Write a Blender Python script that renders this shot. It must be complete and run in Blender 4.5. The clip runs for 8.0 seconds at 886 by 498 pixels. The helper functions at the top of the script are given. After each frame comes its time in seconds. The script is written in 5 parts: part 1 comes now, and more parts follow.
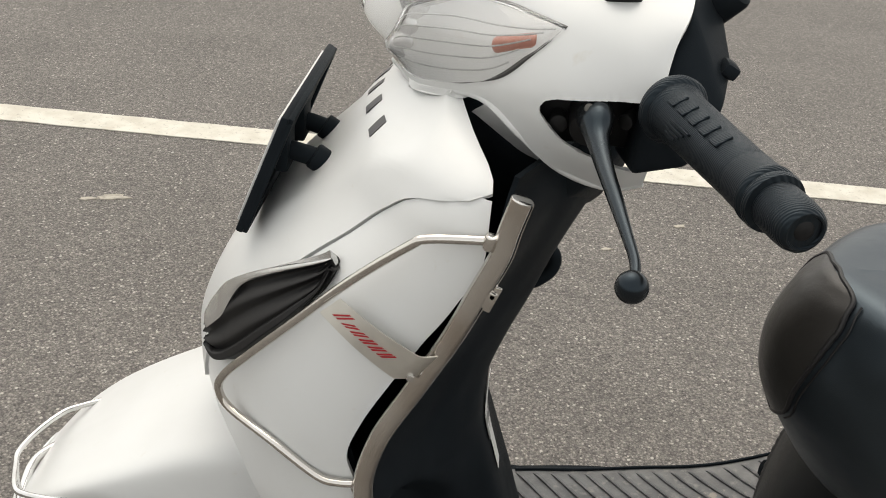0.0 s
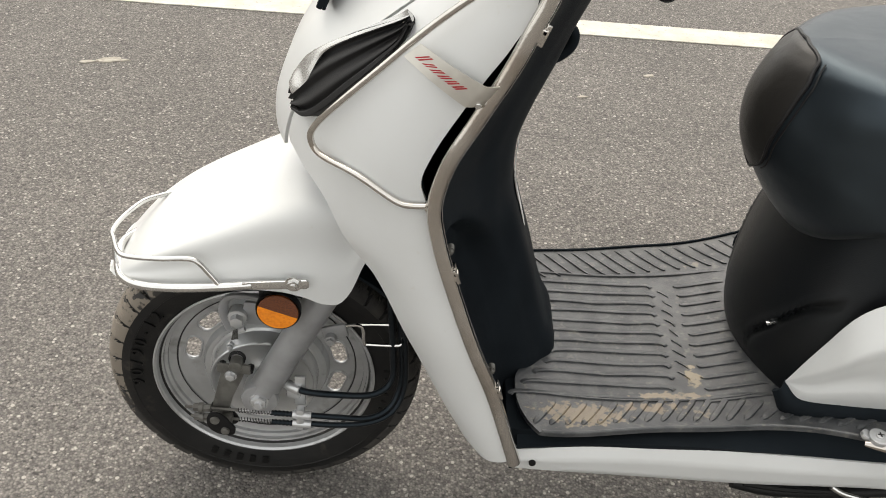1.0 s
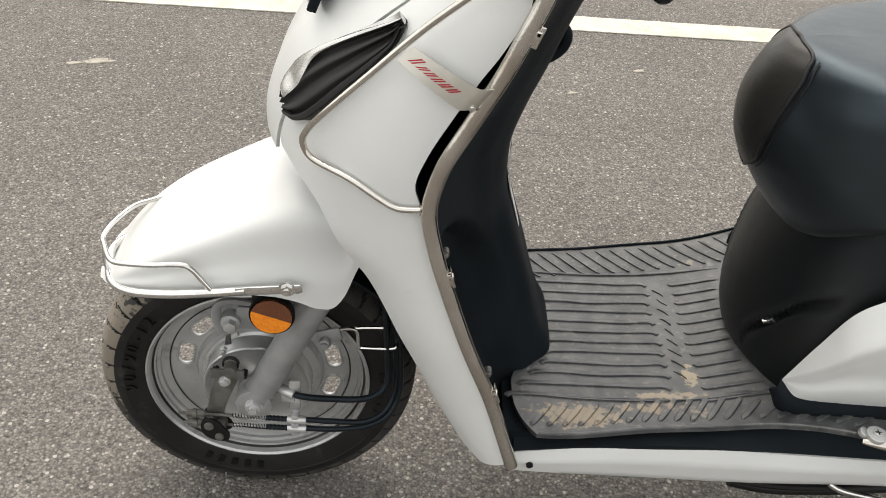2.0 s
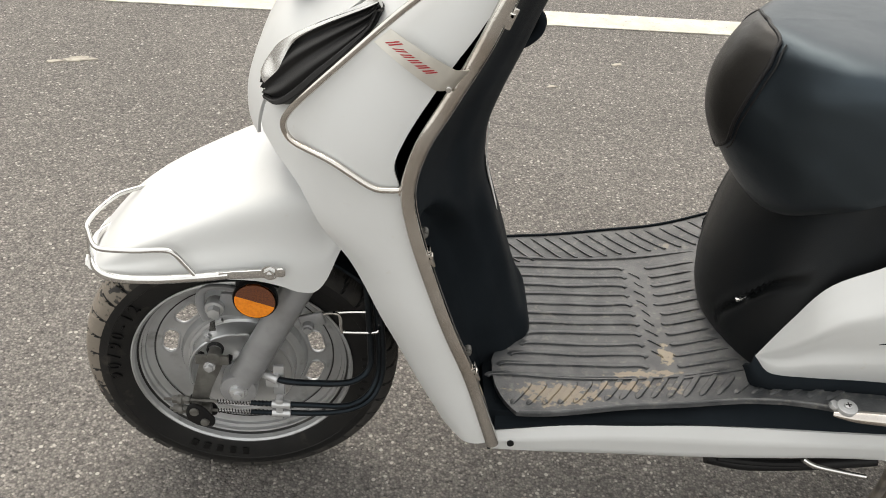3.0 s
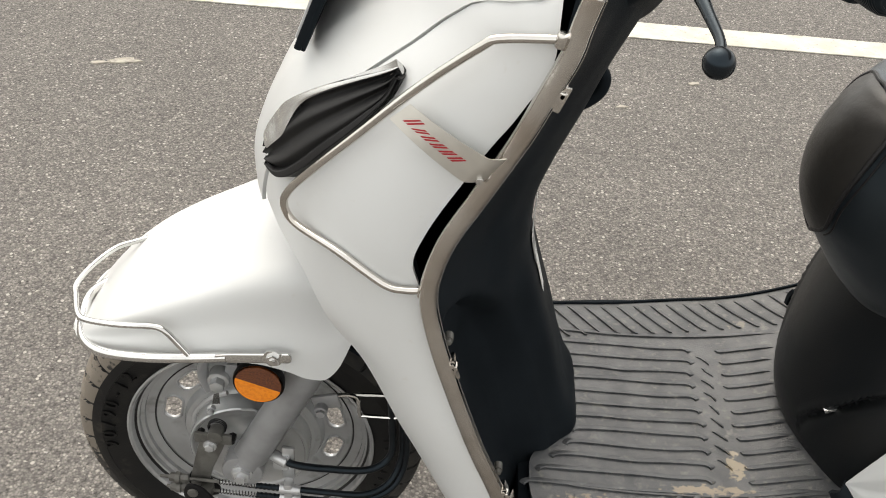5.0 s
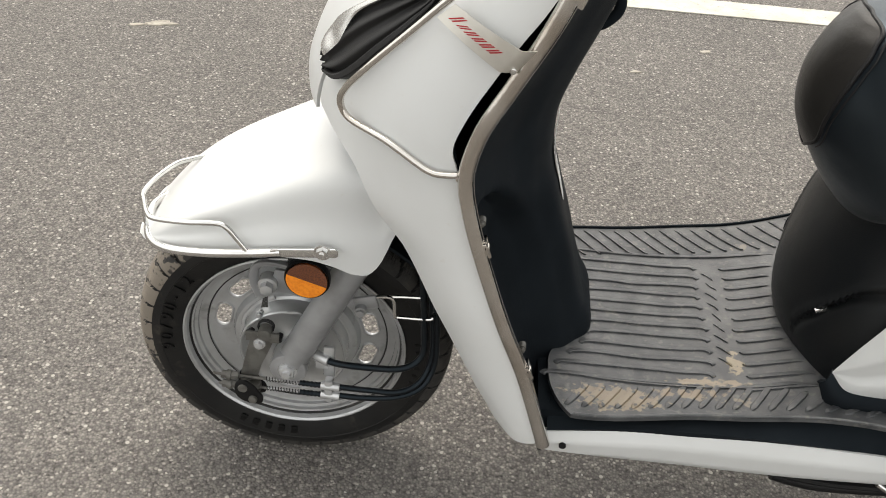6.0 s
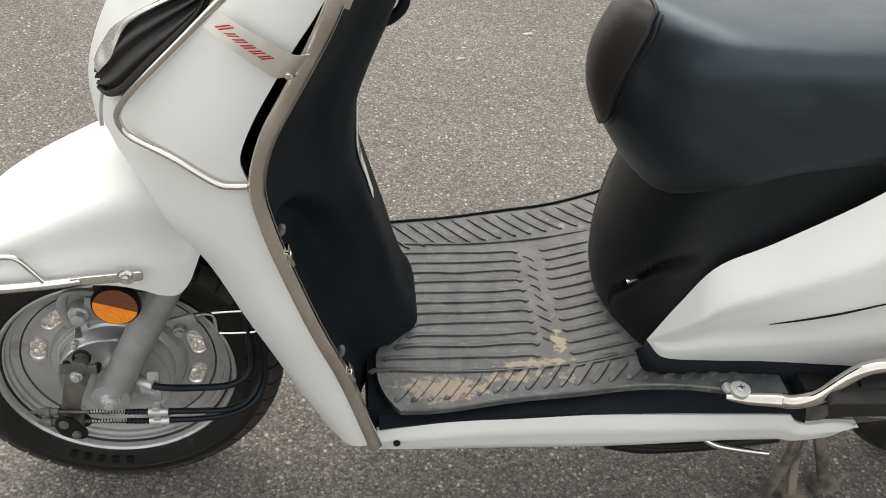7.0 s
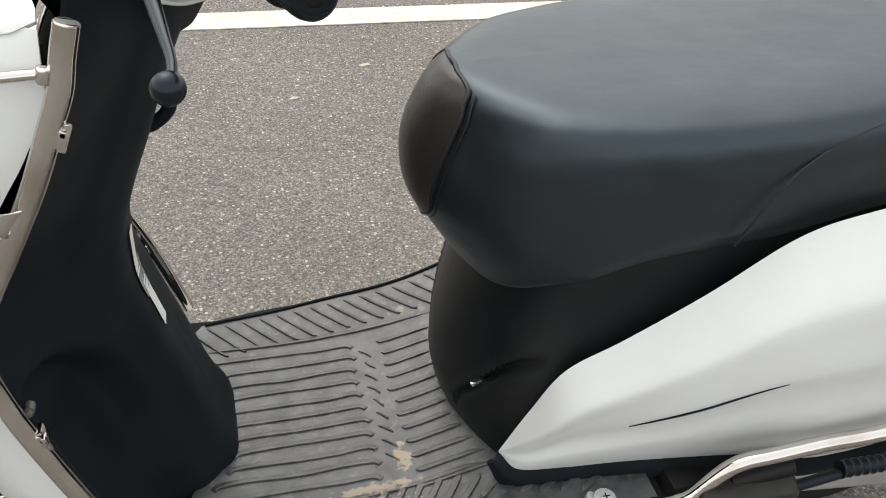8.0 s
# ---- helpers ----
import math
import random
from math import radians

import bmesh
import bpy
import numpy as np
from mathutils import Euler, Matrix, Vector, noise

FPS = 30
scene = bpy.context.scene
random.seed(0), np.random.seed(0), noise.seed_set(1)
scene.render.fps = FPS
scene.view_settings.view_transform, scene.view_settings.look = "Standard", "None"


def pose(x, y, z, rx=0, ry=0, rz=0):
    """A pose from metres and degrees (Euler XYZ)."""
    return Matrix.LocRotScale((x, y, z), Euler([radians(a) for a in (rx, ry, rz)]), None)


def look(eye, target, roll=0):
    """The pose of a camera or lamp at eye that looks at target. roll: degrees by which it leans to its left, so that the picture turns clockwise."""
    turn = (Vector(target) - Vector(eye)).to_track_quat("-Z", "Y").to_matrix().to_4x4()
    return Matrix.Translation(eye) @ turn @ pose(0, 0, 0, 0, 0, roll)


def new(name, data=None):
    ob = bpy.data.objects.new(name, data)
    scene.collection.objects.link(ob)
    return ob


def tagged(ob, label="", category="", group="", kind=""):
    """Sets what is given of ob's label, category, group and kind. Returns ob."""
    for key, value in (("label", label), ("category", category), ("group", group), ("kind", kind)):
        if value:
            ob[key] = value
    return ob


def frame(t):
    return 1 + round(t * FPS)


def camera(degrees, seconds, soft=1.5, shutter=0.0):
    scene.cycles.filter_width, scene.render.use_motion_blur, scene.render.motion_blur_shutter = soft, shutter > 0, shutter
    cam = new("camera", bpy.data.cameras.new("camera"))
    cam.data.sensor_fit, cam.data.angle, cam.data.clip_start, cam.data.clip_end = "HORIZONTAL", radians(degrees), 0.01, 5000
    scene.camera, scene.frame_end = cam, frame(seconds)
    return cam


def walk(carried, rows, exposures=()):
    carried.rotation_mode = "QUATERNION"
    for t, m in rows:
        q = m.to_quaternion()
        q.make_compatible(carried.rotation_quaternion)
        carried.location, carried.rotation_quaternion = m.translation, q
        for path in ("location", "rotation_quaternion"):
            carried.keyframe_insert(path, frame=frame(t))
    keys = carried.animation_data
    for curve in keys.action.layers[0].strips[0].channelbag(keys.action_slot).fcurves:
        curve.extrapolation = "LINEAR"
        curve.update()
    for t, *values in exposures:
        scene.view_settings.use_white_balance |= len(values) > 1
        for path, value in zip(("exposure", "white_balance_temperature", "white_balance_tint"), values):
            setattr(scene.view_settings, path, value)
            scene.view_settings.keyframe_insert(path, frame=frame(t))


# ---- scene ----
cam = camera(50.0, 8.0, soft=0.95)
PATH = [
    (0, (0.05, 0.085, 1.235), (-0.011, 1.828, 0.257), 5.5),
    (0.5, (-0.012, -0.098, 1.206), (0.014, 1.584, 0.123), 5.2),
    (1, (-0.03, -0.154, 1.207), (0.023, 1.48, 0.056), 5.7),
    (2.3, (-0.038, -0.14, 1.209), (0.041, 1.489, 0.051), 5.3),
    (2.5, (-0.04, -0.159, 1.204), (0.043, 1.473, 0.05), 5.3),
    (3, (-0.03, -0.174, 1.204), (0.078, 1.456, 0.051), 5.4),
    (3.5, (-0.023, -0.176, 1.2), (0.105, 1.455, 0.05), 5.0),
    (4, (-0.01, -0.123, 1.192), (0.142, 1.506, 0.041), 5.0),
    (4.5, (0.0, 0.0, 1.191), (0.118, 1.62, 0.024), 5.6),
    (4.7, (0.005, 0.041, 1.194), (0.049, 1.657, 0.017), 5.2),
    (5.8, (-0.009, -0.075, 1.185), (-0.083, 1.524, -0.014), 5.5),
    (6, (-0.009, -0.124, 1.184), (-0.056, 1.474, -0.018), 5.5),
    (6.5, (0.023, -0.167, 1.189), (0.164, 1.426, -0.013), 6.5),
    (7, (0.056, -0.108, 1.191), (0.286, 1.48, -0.003), 5.7),
    (7.2, (0.09, -0.066, 1.193), (0.418, 1.518, 0.017), 6.2),
    (7.5, (0.151, 0.011, 1.198), (0.611, 1.562, 0.023), 6.0),
    (8, (0.151, 0.076, 1.202), (0.634, 1.623, 0.031), 5.6),
]

EXPOSURE = 0.80
walk(cam, [(t, look(eye, target, roll)) for t, eye, target, roll in PATH], exposures=[(0.0, EXPOSURE - 0.32, 7200, 9), (0.5, EXPOSURE - 0.20, 7200, 9), (1.0, EXPOSURE - 0.03, 7200, 9), (4.0, EXPOSURE + 0.02, 7200, 9), (6.5, EXPOSURE + 0.06, 7150, 9), (8.0, EXPOSURE + 0.08, 7000, 8)])

# ---- light: overcast daylight ----
world = bpy.data.worlds.new("overcast_sky")
scene.world = world
world.use_nodes = True
wn = world.node_tree
wn.nodes.clear()
sky = wn.nodes.new("ShaderNodeTexSky")
sky.sky_type, sky.sun_disc = "NISHITA", False
sky.sun_elevation, sky.sun_rotation = radians(62), radians(-20)
sky.air_density, sky.dust_density = 1.0, 4.0
grey = wn.nodes.new("ShaderNodeHueSaturation")
grey.inputs["Saturation"].default_value = 0.32
back = wn.nodes.new("ShaderNodeBackground")
back.inputs["Strength"].default_value = 0.18
wout = wn.nodes.new("ShaderNodeOutputWorld")
wn.links.new(sky.outputs[0], grey.inputs["Color"])
veil = wn.nodes.new("ShaderNodeMix")
veil.data_type = "RGBA"
veil.inputs["Factor"].default_value = 0.5
veil.inputs["B"].default_value = (5.4, 5.6, 5.9, 1)  # even cloud
wn.links.new(grey.outputs[0], veil.inputs["A"])
wn.links.new(veil.outputs["Result"], back.inputs["Color"])
wn.links.new(back.outputs[0], wout.inputs[0])
sun_data = bpy.data.lights.new("sun", "SUN")
sun_data.energy, sun_data.angle, sun_data.color = 0.45, radians(60), (1.0, 0.97, 0.93)
sun = new("sun", sun_data)
sun.matrix_world = look((-1.2, 2.3, 4.8), (0.1, 0.9, 0.3))


# ---- materials ----
def shade(name, base, rough=0.5, metal=0.0, second=None, scale=20.0, spread=(0.4, 0.65), grain=0.0, grain_scale=400.0, coat=0.0,
          rough_var=0.0, spec=0.5, dirt=None, dirt_scale=30.0, dirt_from=0.55, dirt_to=0.75, dent=0.0, dent_scale=15.0, sheen=0.0, spots=(), gloss_tint=None):
    """A surface: two colours mixed by a noise, a layer of dirt, fine grain relief and wide, soft relief."""
    m = bpy.data.materials.new(name)
    m.use_nodes = True
    t = m.node_tree
    b = t.nodes["Principled BSDF"]
    b.inputs["Base Color"].default_value = (*base, 1)
    b.inputs["Roughness"].default_value, b.inputs["Metallic"].default_value = rough, metal
    b.inputs["Coat Weight"].default_value, b.inputs["Specular IOR Level"].default_value = coat, spec
    b.inputs["Coat Roughness"].default_value = 0.12
    b.inputs["Sheen Weight"].default_value, b.inputs["Sheen Roughness"].default_value = sheen, 0.45
    if gloss_tint:
        b.inputs["Specular Tint"].default_value = (*gloss_tint, 1)
    place = t.nodes.new("ShaderNodeTexCoord").outputs["Object"]

    def noisy(size, detail=4.0):
        n = t.nodes.new("ShaderNodeTexNoise")
        n.inputs["Scale"].default_value, n.inputs["Detail"].default_value = size, detail
        t.links.new(place, n.inputs["Vector"])
        return n.outputs["Fac"]

    def ramp(value, lo, hi):
        r = t.nodes.new("ShaderNodeMapRange")
        r.inputs["From Min"].default_value, r.inputs["From Max"].default_value = lo, hi
        t.links.new(value, r.inputs["Value"])
        return r.outputs[0]

    colour = None
    if second:
        mix = t.nodes.new("ShaderNodeMix")
        mix.data_type = "RGBA"
        mix.inputs["A"].default_value, mix.inputs["B"].default_value = (*base, 1), (*second, 1)
        t.links.new(ramp(noisy(scale), *spread), mix.inputs["Factor"])
        colour = mix.outputs["Result"]
    if dirt:
        mix = t.nodes.new("ShaderNodeMix")
        mix.data_type = "RGBA"
        mix.inputs["A"].default_value, mix.inputs["B"].default_value = (*base, 1), (*dirt, 1)
        if colour:
            t.links.new(colour, mix.inputs["A"])
        mask = ramp(noisy(dirt_scale, 8.0), dirt_from, dirt_to)
        t.links.new(mask, mix.inputs["Factor"])
        colour = mix.outputs["Result"]
    for (sx, sy, sz), (rx, ry, rz), spot, strength in spots:
        # a patch of dried mud, broken up by noise, about its own middle
        shift = t.nodes.new("ShaderNodeMapping")
        shift.vector_type = "TEXTURE"
        shift.inputs["Location"].default_value, shift.inputs["Scale"].default_value = (sx, sy, sz), (rx, ry, rz)
        t.links.new(place, shift.inputs["Vector"])
        far = t.nodes.new("ShaderNodeVectorMath")
        far.operation = "LENGTH"
        t.links.new(shift.outputs[0], far.inputs[0])
        fall = t.nodes.new("ShaderNodeMapRange")
        fall.inputs["From Min"].default_value, fall.inputs["From Max"].default_value = 0.0, 1.0
        fall.inputs["To Min"].default_value, fall.inputs["To Max"].default_value = strength, -0.35
        t.links.new(far.outputs["Value"], fall.inputs["Value"])
        both = t.nodes.new("ShaderNodeMath")
        t.links.new(fall.outputs[0], both.inputs[0])
        t.links.new(noisy(105, 8.0), both.inputs[1])
        mix = t.nodes.new("ShaderNodeMix")
        mix.data_type = "RGBA"
        mix.inputs["A"].default_value, mix.inputs["B"].default_value = (*base, 1), (*spot, 1)
        if colour:
            t.links.new(colour, mix.inputs["A"])
        t.links.new(ramp(both.outputs[0], 0.62, 0.71), mix.inputs["Factor"])
        colour = mix.outputs["Result"]
    if colour:
        t.links.new(colour, b.inputs["Base Color"])
    if rough_var:
        r = t.nodes.new("ShaderNodeMapRange")
        r.inputs["To Min"].default_value, r.inputs["To Max"].default_value = rough - rough_var, rough + rough_var
        t.links.new(noisy(scale * 1.7), r.inputs["Value"])
        t.links.new(r.outputs[0], b.inputs["Roughness"])
    normal = None
    for strength, size in ((dent, dent_scale), (grain, grain_scale)):
        if strength:
            bump = t.nodes.new("ShaderNodeBump")
            bump.inputs["Strength"].default_value, bump.inputs["Distance"].default_value = strength, 0.002 if size > 100 else 0.01
            t.links.new(noisy(size), bump.inputs["Height"])
            if normal:
                t.links.new(normal, bump.inputs["Normal"])
            normal = bump.outputs[0]
    if normal:
        t.links.new(normal, b.inputs["Normal"])
    return m


WHITE = shade("white_pearl_paint", (0.655, 0.668, 0.665), 0.36, second=(0.63, 0.641, 0.635), scale=9, coat=0.18, rough_var=0.05, dirt=(0.55, 0.52, 0.46), dirt_scale=55, dirt_from=0.68, dirt_to=0.9)
BLACK = shade("black_moulded_plastic", (0.0132, 0.0160, 0.0188), 0.50, spec=0.04, gloss_tint=(0.5, 0.8, 1.0), second=(0.0105, 0.0127, 0.0150), scale=14, grain=0.12, grain_scale=900, rough_var=0.08)
GREYBLACK = shade("worn_black_plastic", (0.012, 0.012, 0.012), 0.5, spec=0.35, second=(0.022, 0.021, 0.02), scale=18, grain=0.15, grain_scale=700, rough_var=0.08, dirt=(0.10, 0.09, 0.075), dirt_scale=60, dirt_from=0.66, dirt_to=0.9)
PANEL = shade("black_panel_plastic", (0.0082, 0.0090, 0.0098), 0.44, spec=0.26, gloss_tint=(0.85, 0.93, 1.0), second=(0.0120, 0.0122, 0.0123), scale=14, grain=0.15, grain_scale=700, rough_var=0.08, dirt=(0.06, 0.055, 0.048), dirt_scale=90, dirt_from=0.68, dirt_to=0.9)
VINYL = shade("black_seat_vinyl", (0.0042, 0.0053, 0.0066), 0.38, spec=0.84, sheen=0.07, gloss_tint=(0.68, 0.86, 1.0), second=(0.0062, 0.0076, 0.0092), scale=10, grain=0.12, grain_scale=1100, rough_var=0.06, dent=0.32, dent_scale=8)
# nose panel's vinyl: lighter and browner than the rest of the seat
NOSE_VINYL = shade("brown_seat_vinyl", (0.012, 0.0105, 0.009), 0.46, spec=0.62, sheen=0.05, second=(0.017, 0.015, 0.0125), scale=16, grain=0.12, grain_scale=1000, rough_var=0.06, dent=0.2, dent_scale=25)
THREAD = shade("piping_vinyl", (0.005, 0.005, 0.006), 0.5, grain=0.3, grain_scale=500)
MAT = shade("ribbed_rubber", (0.029, 0.032, 0.036), 0.42, spec=0.75, second=(0.076, 0.079, 0.082), scale=34, spread=(0.36, 0.66), grain=0.22, grain_scale=420, rough_var=0.12, dirt=(0.165, 0.158, 0.143), dirt_scale=90, dirt_from=0.57, dirt_to=0.82,
            spots=[((0.195, -0.180, 0.353), (0.13, 0.050, 0.05), (0.25, 0.20, 0.14), 0.45), ((0.28, -0.163, 0.36), (0.15, 0.022, 0.05), (0.24, 0.19, 0.135), 0.36), ((0.35, -0.170, 0.36), (0.11, 0.030, 0.05), (0.20, 0.17, 0.13), 0.20), ((0.352, -0.102, 0.36), (0.028, 0.050, 0.05), (0.30, 0.245, 0.17), 0.42), ((0.31, -0.140, 0.36), (0.12, 0.020, 0.05), (0.28, 0.225, 0.16), 0.45), ((0.40, 0.15, 0.37), (0.06, 0.05, 0.06), (0.17, 0.15, 0.12), 0.15), ((0.30, 0.155, 0.36), (0.16, 0.04, 0.05), (0.13, 0.12, 0.105), 0.08)])
TYRE = shade("tyre_rubber", (0.0085, 0.0085, 0.0087), 0.45, spec=0.3, second=(0.014, 0.0137, 0.013), scale=18, grain=0.15, grain_scale=500, dirt=(0.075, 0.066, 0.055), dirt_scale=30, dirt_from=0.6, dirt_to=0.85)
# tan dust only at the front; the shadowed back is coloured dark
TREAD = shade("dusty_tread", (0.022, 0.021, 0.020), 0.75, second=(0.045, 0.041, 0.036), scale=24, grain=0.3, grain_scale=350, spots=[((-0.46, -0.03, 0.30), (0.21, 0.16, 0.27), (0.185, 0.16, 0.13), 0.52)])
# tube steel, turning browner in random patches
STEEL = shade("stainless_tube", (0.66, 0.635, 0.60), 0.09, 1.0, second=(0.46, 0.405, 0.35), scale=12, spread=(0.45, 0.75), rough_var=0.08, grain=0.05, grain_scale=300)
CHROME = shade("polished_chrome", (0.75, 0.75, 0.74), 0.12, 1.0, second=(0.6, 0.59, 0.57), scale=20, rough_var=0.05)
RIM = shade("silver_rim_paint", (0.50, 0.51, 0.515), 0.24, 0.5, second=(0.41, 0.415, 0.415), scale=16, rough_var=0.06, dirt=(0.14, 0.13, 0.115), dirt_scale=28, dirt_from=0.58, dirt_to=0.85)
FORK = shade("grey_fork_paint", (0.33, 0.335, 0.34), 0.38, 0.3, second=(0.24, 0.24, 0.24), scale=16, rough_var=0.06)
CAST = shade("cast_aluminium", (0.58, 0.59, 0.595), 0.24, 0.55, second=(0.50, 0.505, 0.505), scale=22, grain=0.12, grain_scale=500)
RUSTY = shade("dusty_iron", (0.15, 0.147, 0.135), 0.5, 0.4, second=(0.09, 0.086, 0.078), scale=45, grain=0.2, grain_scale=500)
DUSTSTAND = shade("mud_caked_steel", (0.055, 0.051, 0.047), 0.8, second=(0.22, 0.19, 0.155), scale=25, grain=0.4, grain_scale=300)
CABLE = shade("black_cable_sheath", (0.0055, 0.006, 0.0065), 0.4, spec=0.3, gloss_tint=(0.6, 0.82, 1.0), second=(0.009, 0.009, 0.0095), scale=30, rough_var=0.08)
LEVER = shade("gloss_black_paint", (0.0035, 0.0042, 0.005), 0.26, spec=0.42, gloss_tint=(0.6, 0.82, 1.0), second=(0.007, 0.007, 0.007), scale=30, rough_var=0.06)


def grip_rubber():
    """Rubber with fine slanting ribs."""
    m = shade("ribbed_grip_rubber", (0.0052, 0.0062, 0.0072), 0.45, spec=0.34, gloss_tint=(0.6, 0.82, 1.0), second=(0.0080, 0.0088, 0.0098), scale=40)
    t = m.node_tree
    wave = t.nodes.new("ShaderNodeTexWave")
    wave.inputs["Scale"].default_value, wave.inputs["Distortion"].default_value = 210.0, 0.0
    turn = t.nodes.new("ShaderNodeMapping")
    turn.inputs["Rotation"].default_value = (0, 0, radians(95))
    t.links.new(t.nodes.new("ShaderNodeTexCoord").outputs["Object"], turn.inputs["Vector"])
    t.links.new(turn.outputs[0], wave.inputs["Vector"])
    bump = t.nodes.new("ShaderNodeBump")
    bump.inputs["Strength"].default_value, bump.inputs["Distance"].default_value = 0.5, 0.0005
    t.links.new(wave.outputs["Fac"], bump.inputs["Height"])
    t.links.new(bump.outputs[0], t.nodes["Principled BSDF"].inputs["Normal"])
    return m


GRIP = grip_rubber()


# ---- building helpers ----
def curve_of(xs, ys):
    """A smooth function through the given values."""
    xs, ys = np.array(xs, float), np.array(ys, float)
    d = np.diff(ys) / np.diff(xs)
    m = np.concatenate([[d[0]], (d[:-1] + d[1:]) / 2, [d[-1]]])
    for k in range(len(d)):
        if d[k] == 0:
            m[k] = m[k + 1] = 0
    for k in range(1, len(d)):
        if d[k - 1] * d[k] <= 0:
            m[k] = 0

    def f(x):
        x = min(max(x, xs[0]), xs[-1])
        k = min(int(np.searchsorted(xs, x, "right")) - 1, len(xs) - 2)
        h = xs[k + 1] - xs[k]
        u = (x - xs[k]) / h
        return float((2 * u**3 - 3 * u**2 + 1) * ys[k] + (u**3 - 2 * u**2 + u) * h * m[k] + (-2 * u**3 + 3 * u**2) * ys[k + 1] + (u**3 - u**2) * h * m[k + 1])
    return f


def smooth_path(points, steps=8, closed=False):
    """A Catmull-Rom line through points."""
    p = [Vector(q) for q in points]
    n = len(p)
    out = []
    for k in range(n if closed else n - 1):
        a, b, c, d = (p[(k + s) % n] if closed else p[min(max(k + s, 0), n - 1)] for s in (-1, 0, 1, 2))
        for i in range(steps):
            u = i / steps
            out.append(0.5 * ((2 * b) + (c - a) * u + (2 * a - 5 * b + 4 * c - d) * u * u + (3 * b - a - 3 * c + d) * u**3))
    if not closed:
        out.append(p[-1])
    return out


def sheet(f, nu, nv, thick=0.0, flip=False, closed_u=False):
    """A surface f(u, v), u and v from 0 to 1, with a back at the given thickness."""
    bm = bmesh.new()
    cu = nu if closed_u else nu + 1
    g = [[bm.verts.new(f(i / nu, j / nv)) for j in range(nv + 1)] for i in range(cu)]
    faces = []
    for i in range(nu):
        for j in range(nv):
            q = [g[i][j], g[(i + 1) % cu][j], g[(i + 1) % cu][j + 1], g[i][j + 1]]
            faces.append(bm.faces.new(q[::-1] if flip else q))
    if thick:
        bm.normal_update()
        back = {v: bm.verts.new(v.co - v.normal * thick) for row in g for v in row}
        edges = [e for e in bm.edges if e.is_boundary]
        for fc in faces:
            bm.faces.new([back[v] for v in reversed(fc.verts)])
        for e in edges:
            fc = e.link_faces[0]
            loop = next(l for l in fc.loops if l.edge == e)
            a, b = loop.vert, loop.link_loop_next.vert
            bm.faces.new([b, a, back[a], back[b]])
    return bm


def tube(points, r, segs=10, steps=8, closed=False, squash=1.0, r2=None, raw=False):
    """A round bar along a smooth line through points; r2: the radius at its end."""
    path = [Vector(p) for p in points] if raw else smooth_path(points, steps, closed)
    bm = bmesh.new()
    n = len(path)
    rings = []
    side = None
    for k, p in enumerate(path):
        a, b = (path[(k - 1) % n], path[(k + 1) % n]) if closed else (path[max(k - 1, 0)], path[min(k + 1, n - 1)])
        way = (b - a).normalized()
        if side is None:
            side = way.orthogonal().normalized()
        side = (side - way * side.dot(way)).normalized()
        up = way.cross(side)
        rr = r(k / (n - 1)) if callable(r) else r if r2 is None else r + (r2 - r) * k / (n - 1)
        rings.append([bm.verts.new(p + (side * math.cos(w) * rr + up * math.sin(w) * rr * squash)) for w in (2 * math.pi * i / segs for i in range(segs))])
    for k in range(n if closed else n - 1):
        a, b = rings[k], rings[(k + 1) % n]
        for i in range(segs):
            bm.faces.new([a[i], a[(i + 1) % segs], b[(i + 1) % segs], b[i]])
    if not closed:
        bm.faces.new(rings[0][::-1])
        bm.faces.new(rings[-1])
    return bm


def lathe(profile, centre, segs=64, axis="Y", closed=True):
    """Turns a line of (radius, along) round an axis through centre."""
    bm = bmesh.new()
    c = Vector(centre)
    turn = {"Y": lambda r, y, w: Vector((r * math.cos(w), y, r * math.sin(w))), "Z": lambda r, y, w: Vector((r * math.cos(w), r * math.sin(w), y)),
            "X": lambda r, y, w: Vector((y, r * math.cos(w), r * math.sin(w)))}[axis]
    rings = []
    for r, y in profile:
        if r < 1e-6:
            rings.append([bm.verts.new(c + turn(0, y, 0))])
        else:
            rings.append([bm.verts.new(c + turn(r, y, 2 * math.pi * i / segs)) for i in range(segs)])
    for a, b in zip(rings, rings[1:] + ([rings[0]] if closed else [])):
        if len(a) == 1 and len(b) == 1:
            continue
        for i in range(segs):
            k = (i + 1) % segs
            q = [a[0], b[k], b[i]] if len(a) == 1 else [a[i], a[k], b[0]] if len(b) == 1 else [a[i], a[k], b[k], b[i]]
            bm.faces.new(q)
    bmesh.ops.recalc_face_normals(bm, faces=bm.faces)
    return bm


def prism(outline, a, b, plane="xz", bevel=0.0, segments=2):
    """An outline pulled from a to b along the axis across its plane."""
    bm = bmesh.new()
    put = {"xz": lambda p, q, d: (p, d, q), "xy": lambda p, q, d: (p, q, d), "yz": lambda p, q, d: (d, p, q)}[plane]
    lo = [bm.verts.new(put(p, q, a)) for p, q in outline]
    hi = [bm.verts.new(put(p, q, b)) for p, q in outline]
    n = len(outline)
    bm.faces.new(lo)
    bm.faces.new(hi[::-1])
    for i in range(n):
        bm.faces.new([lo[i], hi[i], hi[(i + 1) % n], lo[(i + 1) % n]])
    bmesh.ops.recalc_face_normals(bm, faces=bm.faces)
    if bevel:
        bmesh.ops.bevel(bm, geom=list(bm.edges), offset=bevel, segments=segments, profile=0.5, affect="EDGES", clamp_overlap=True)
    return bm


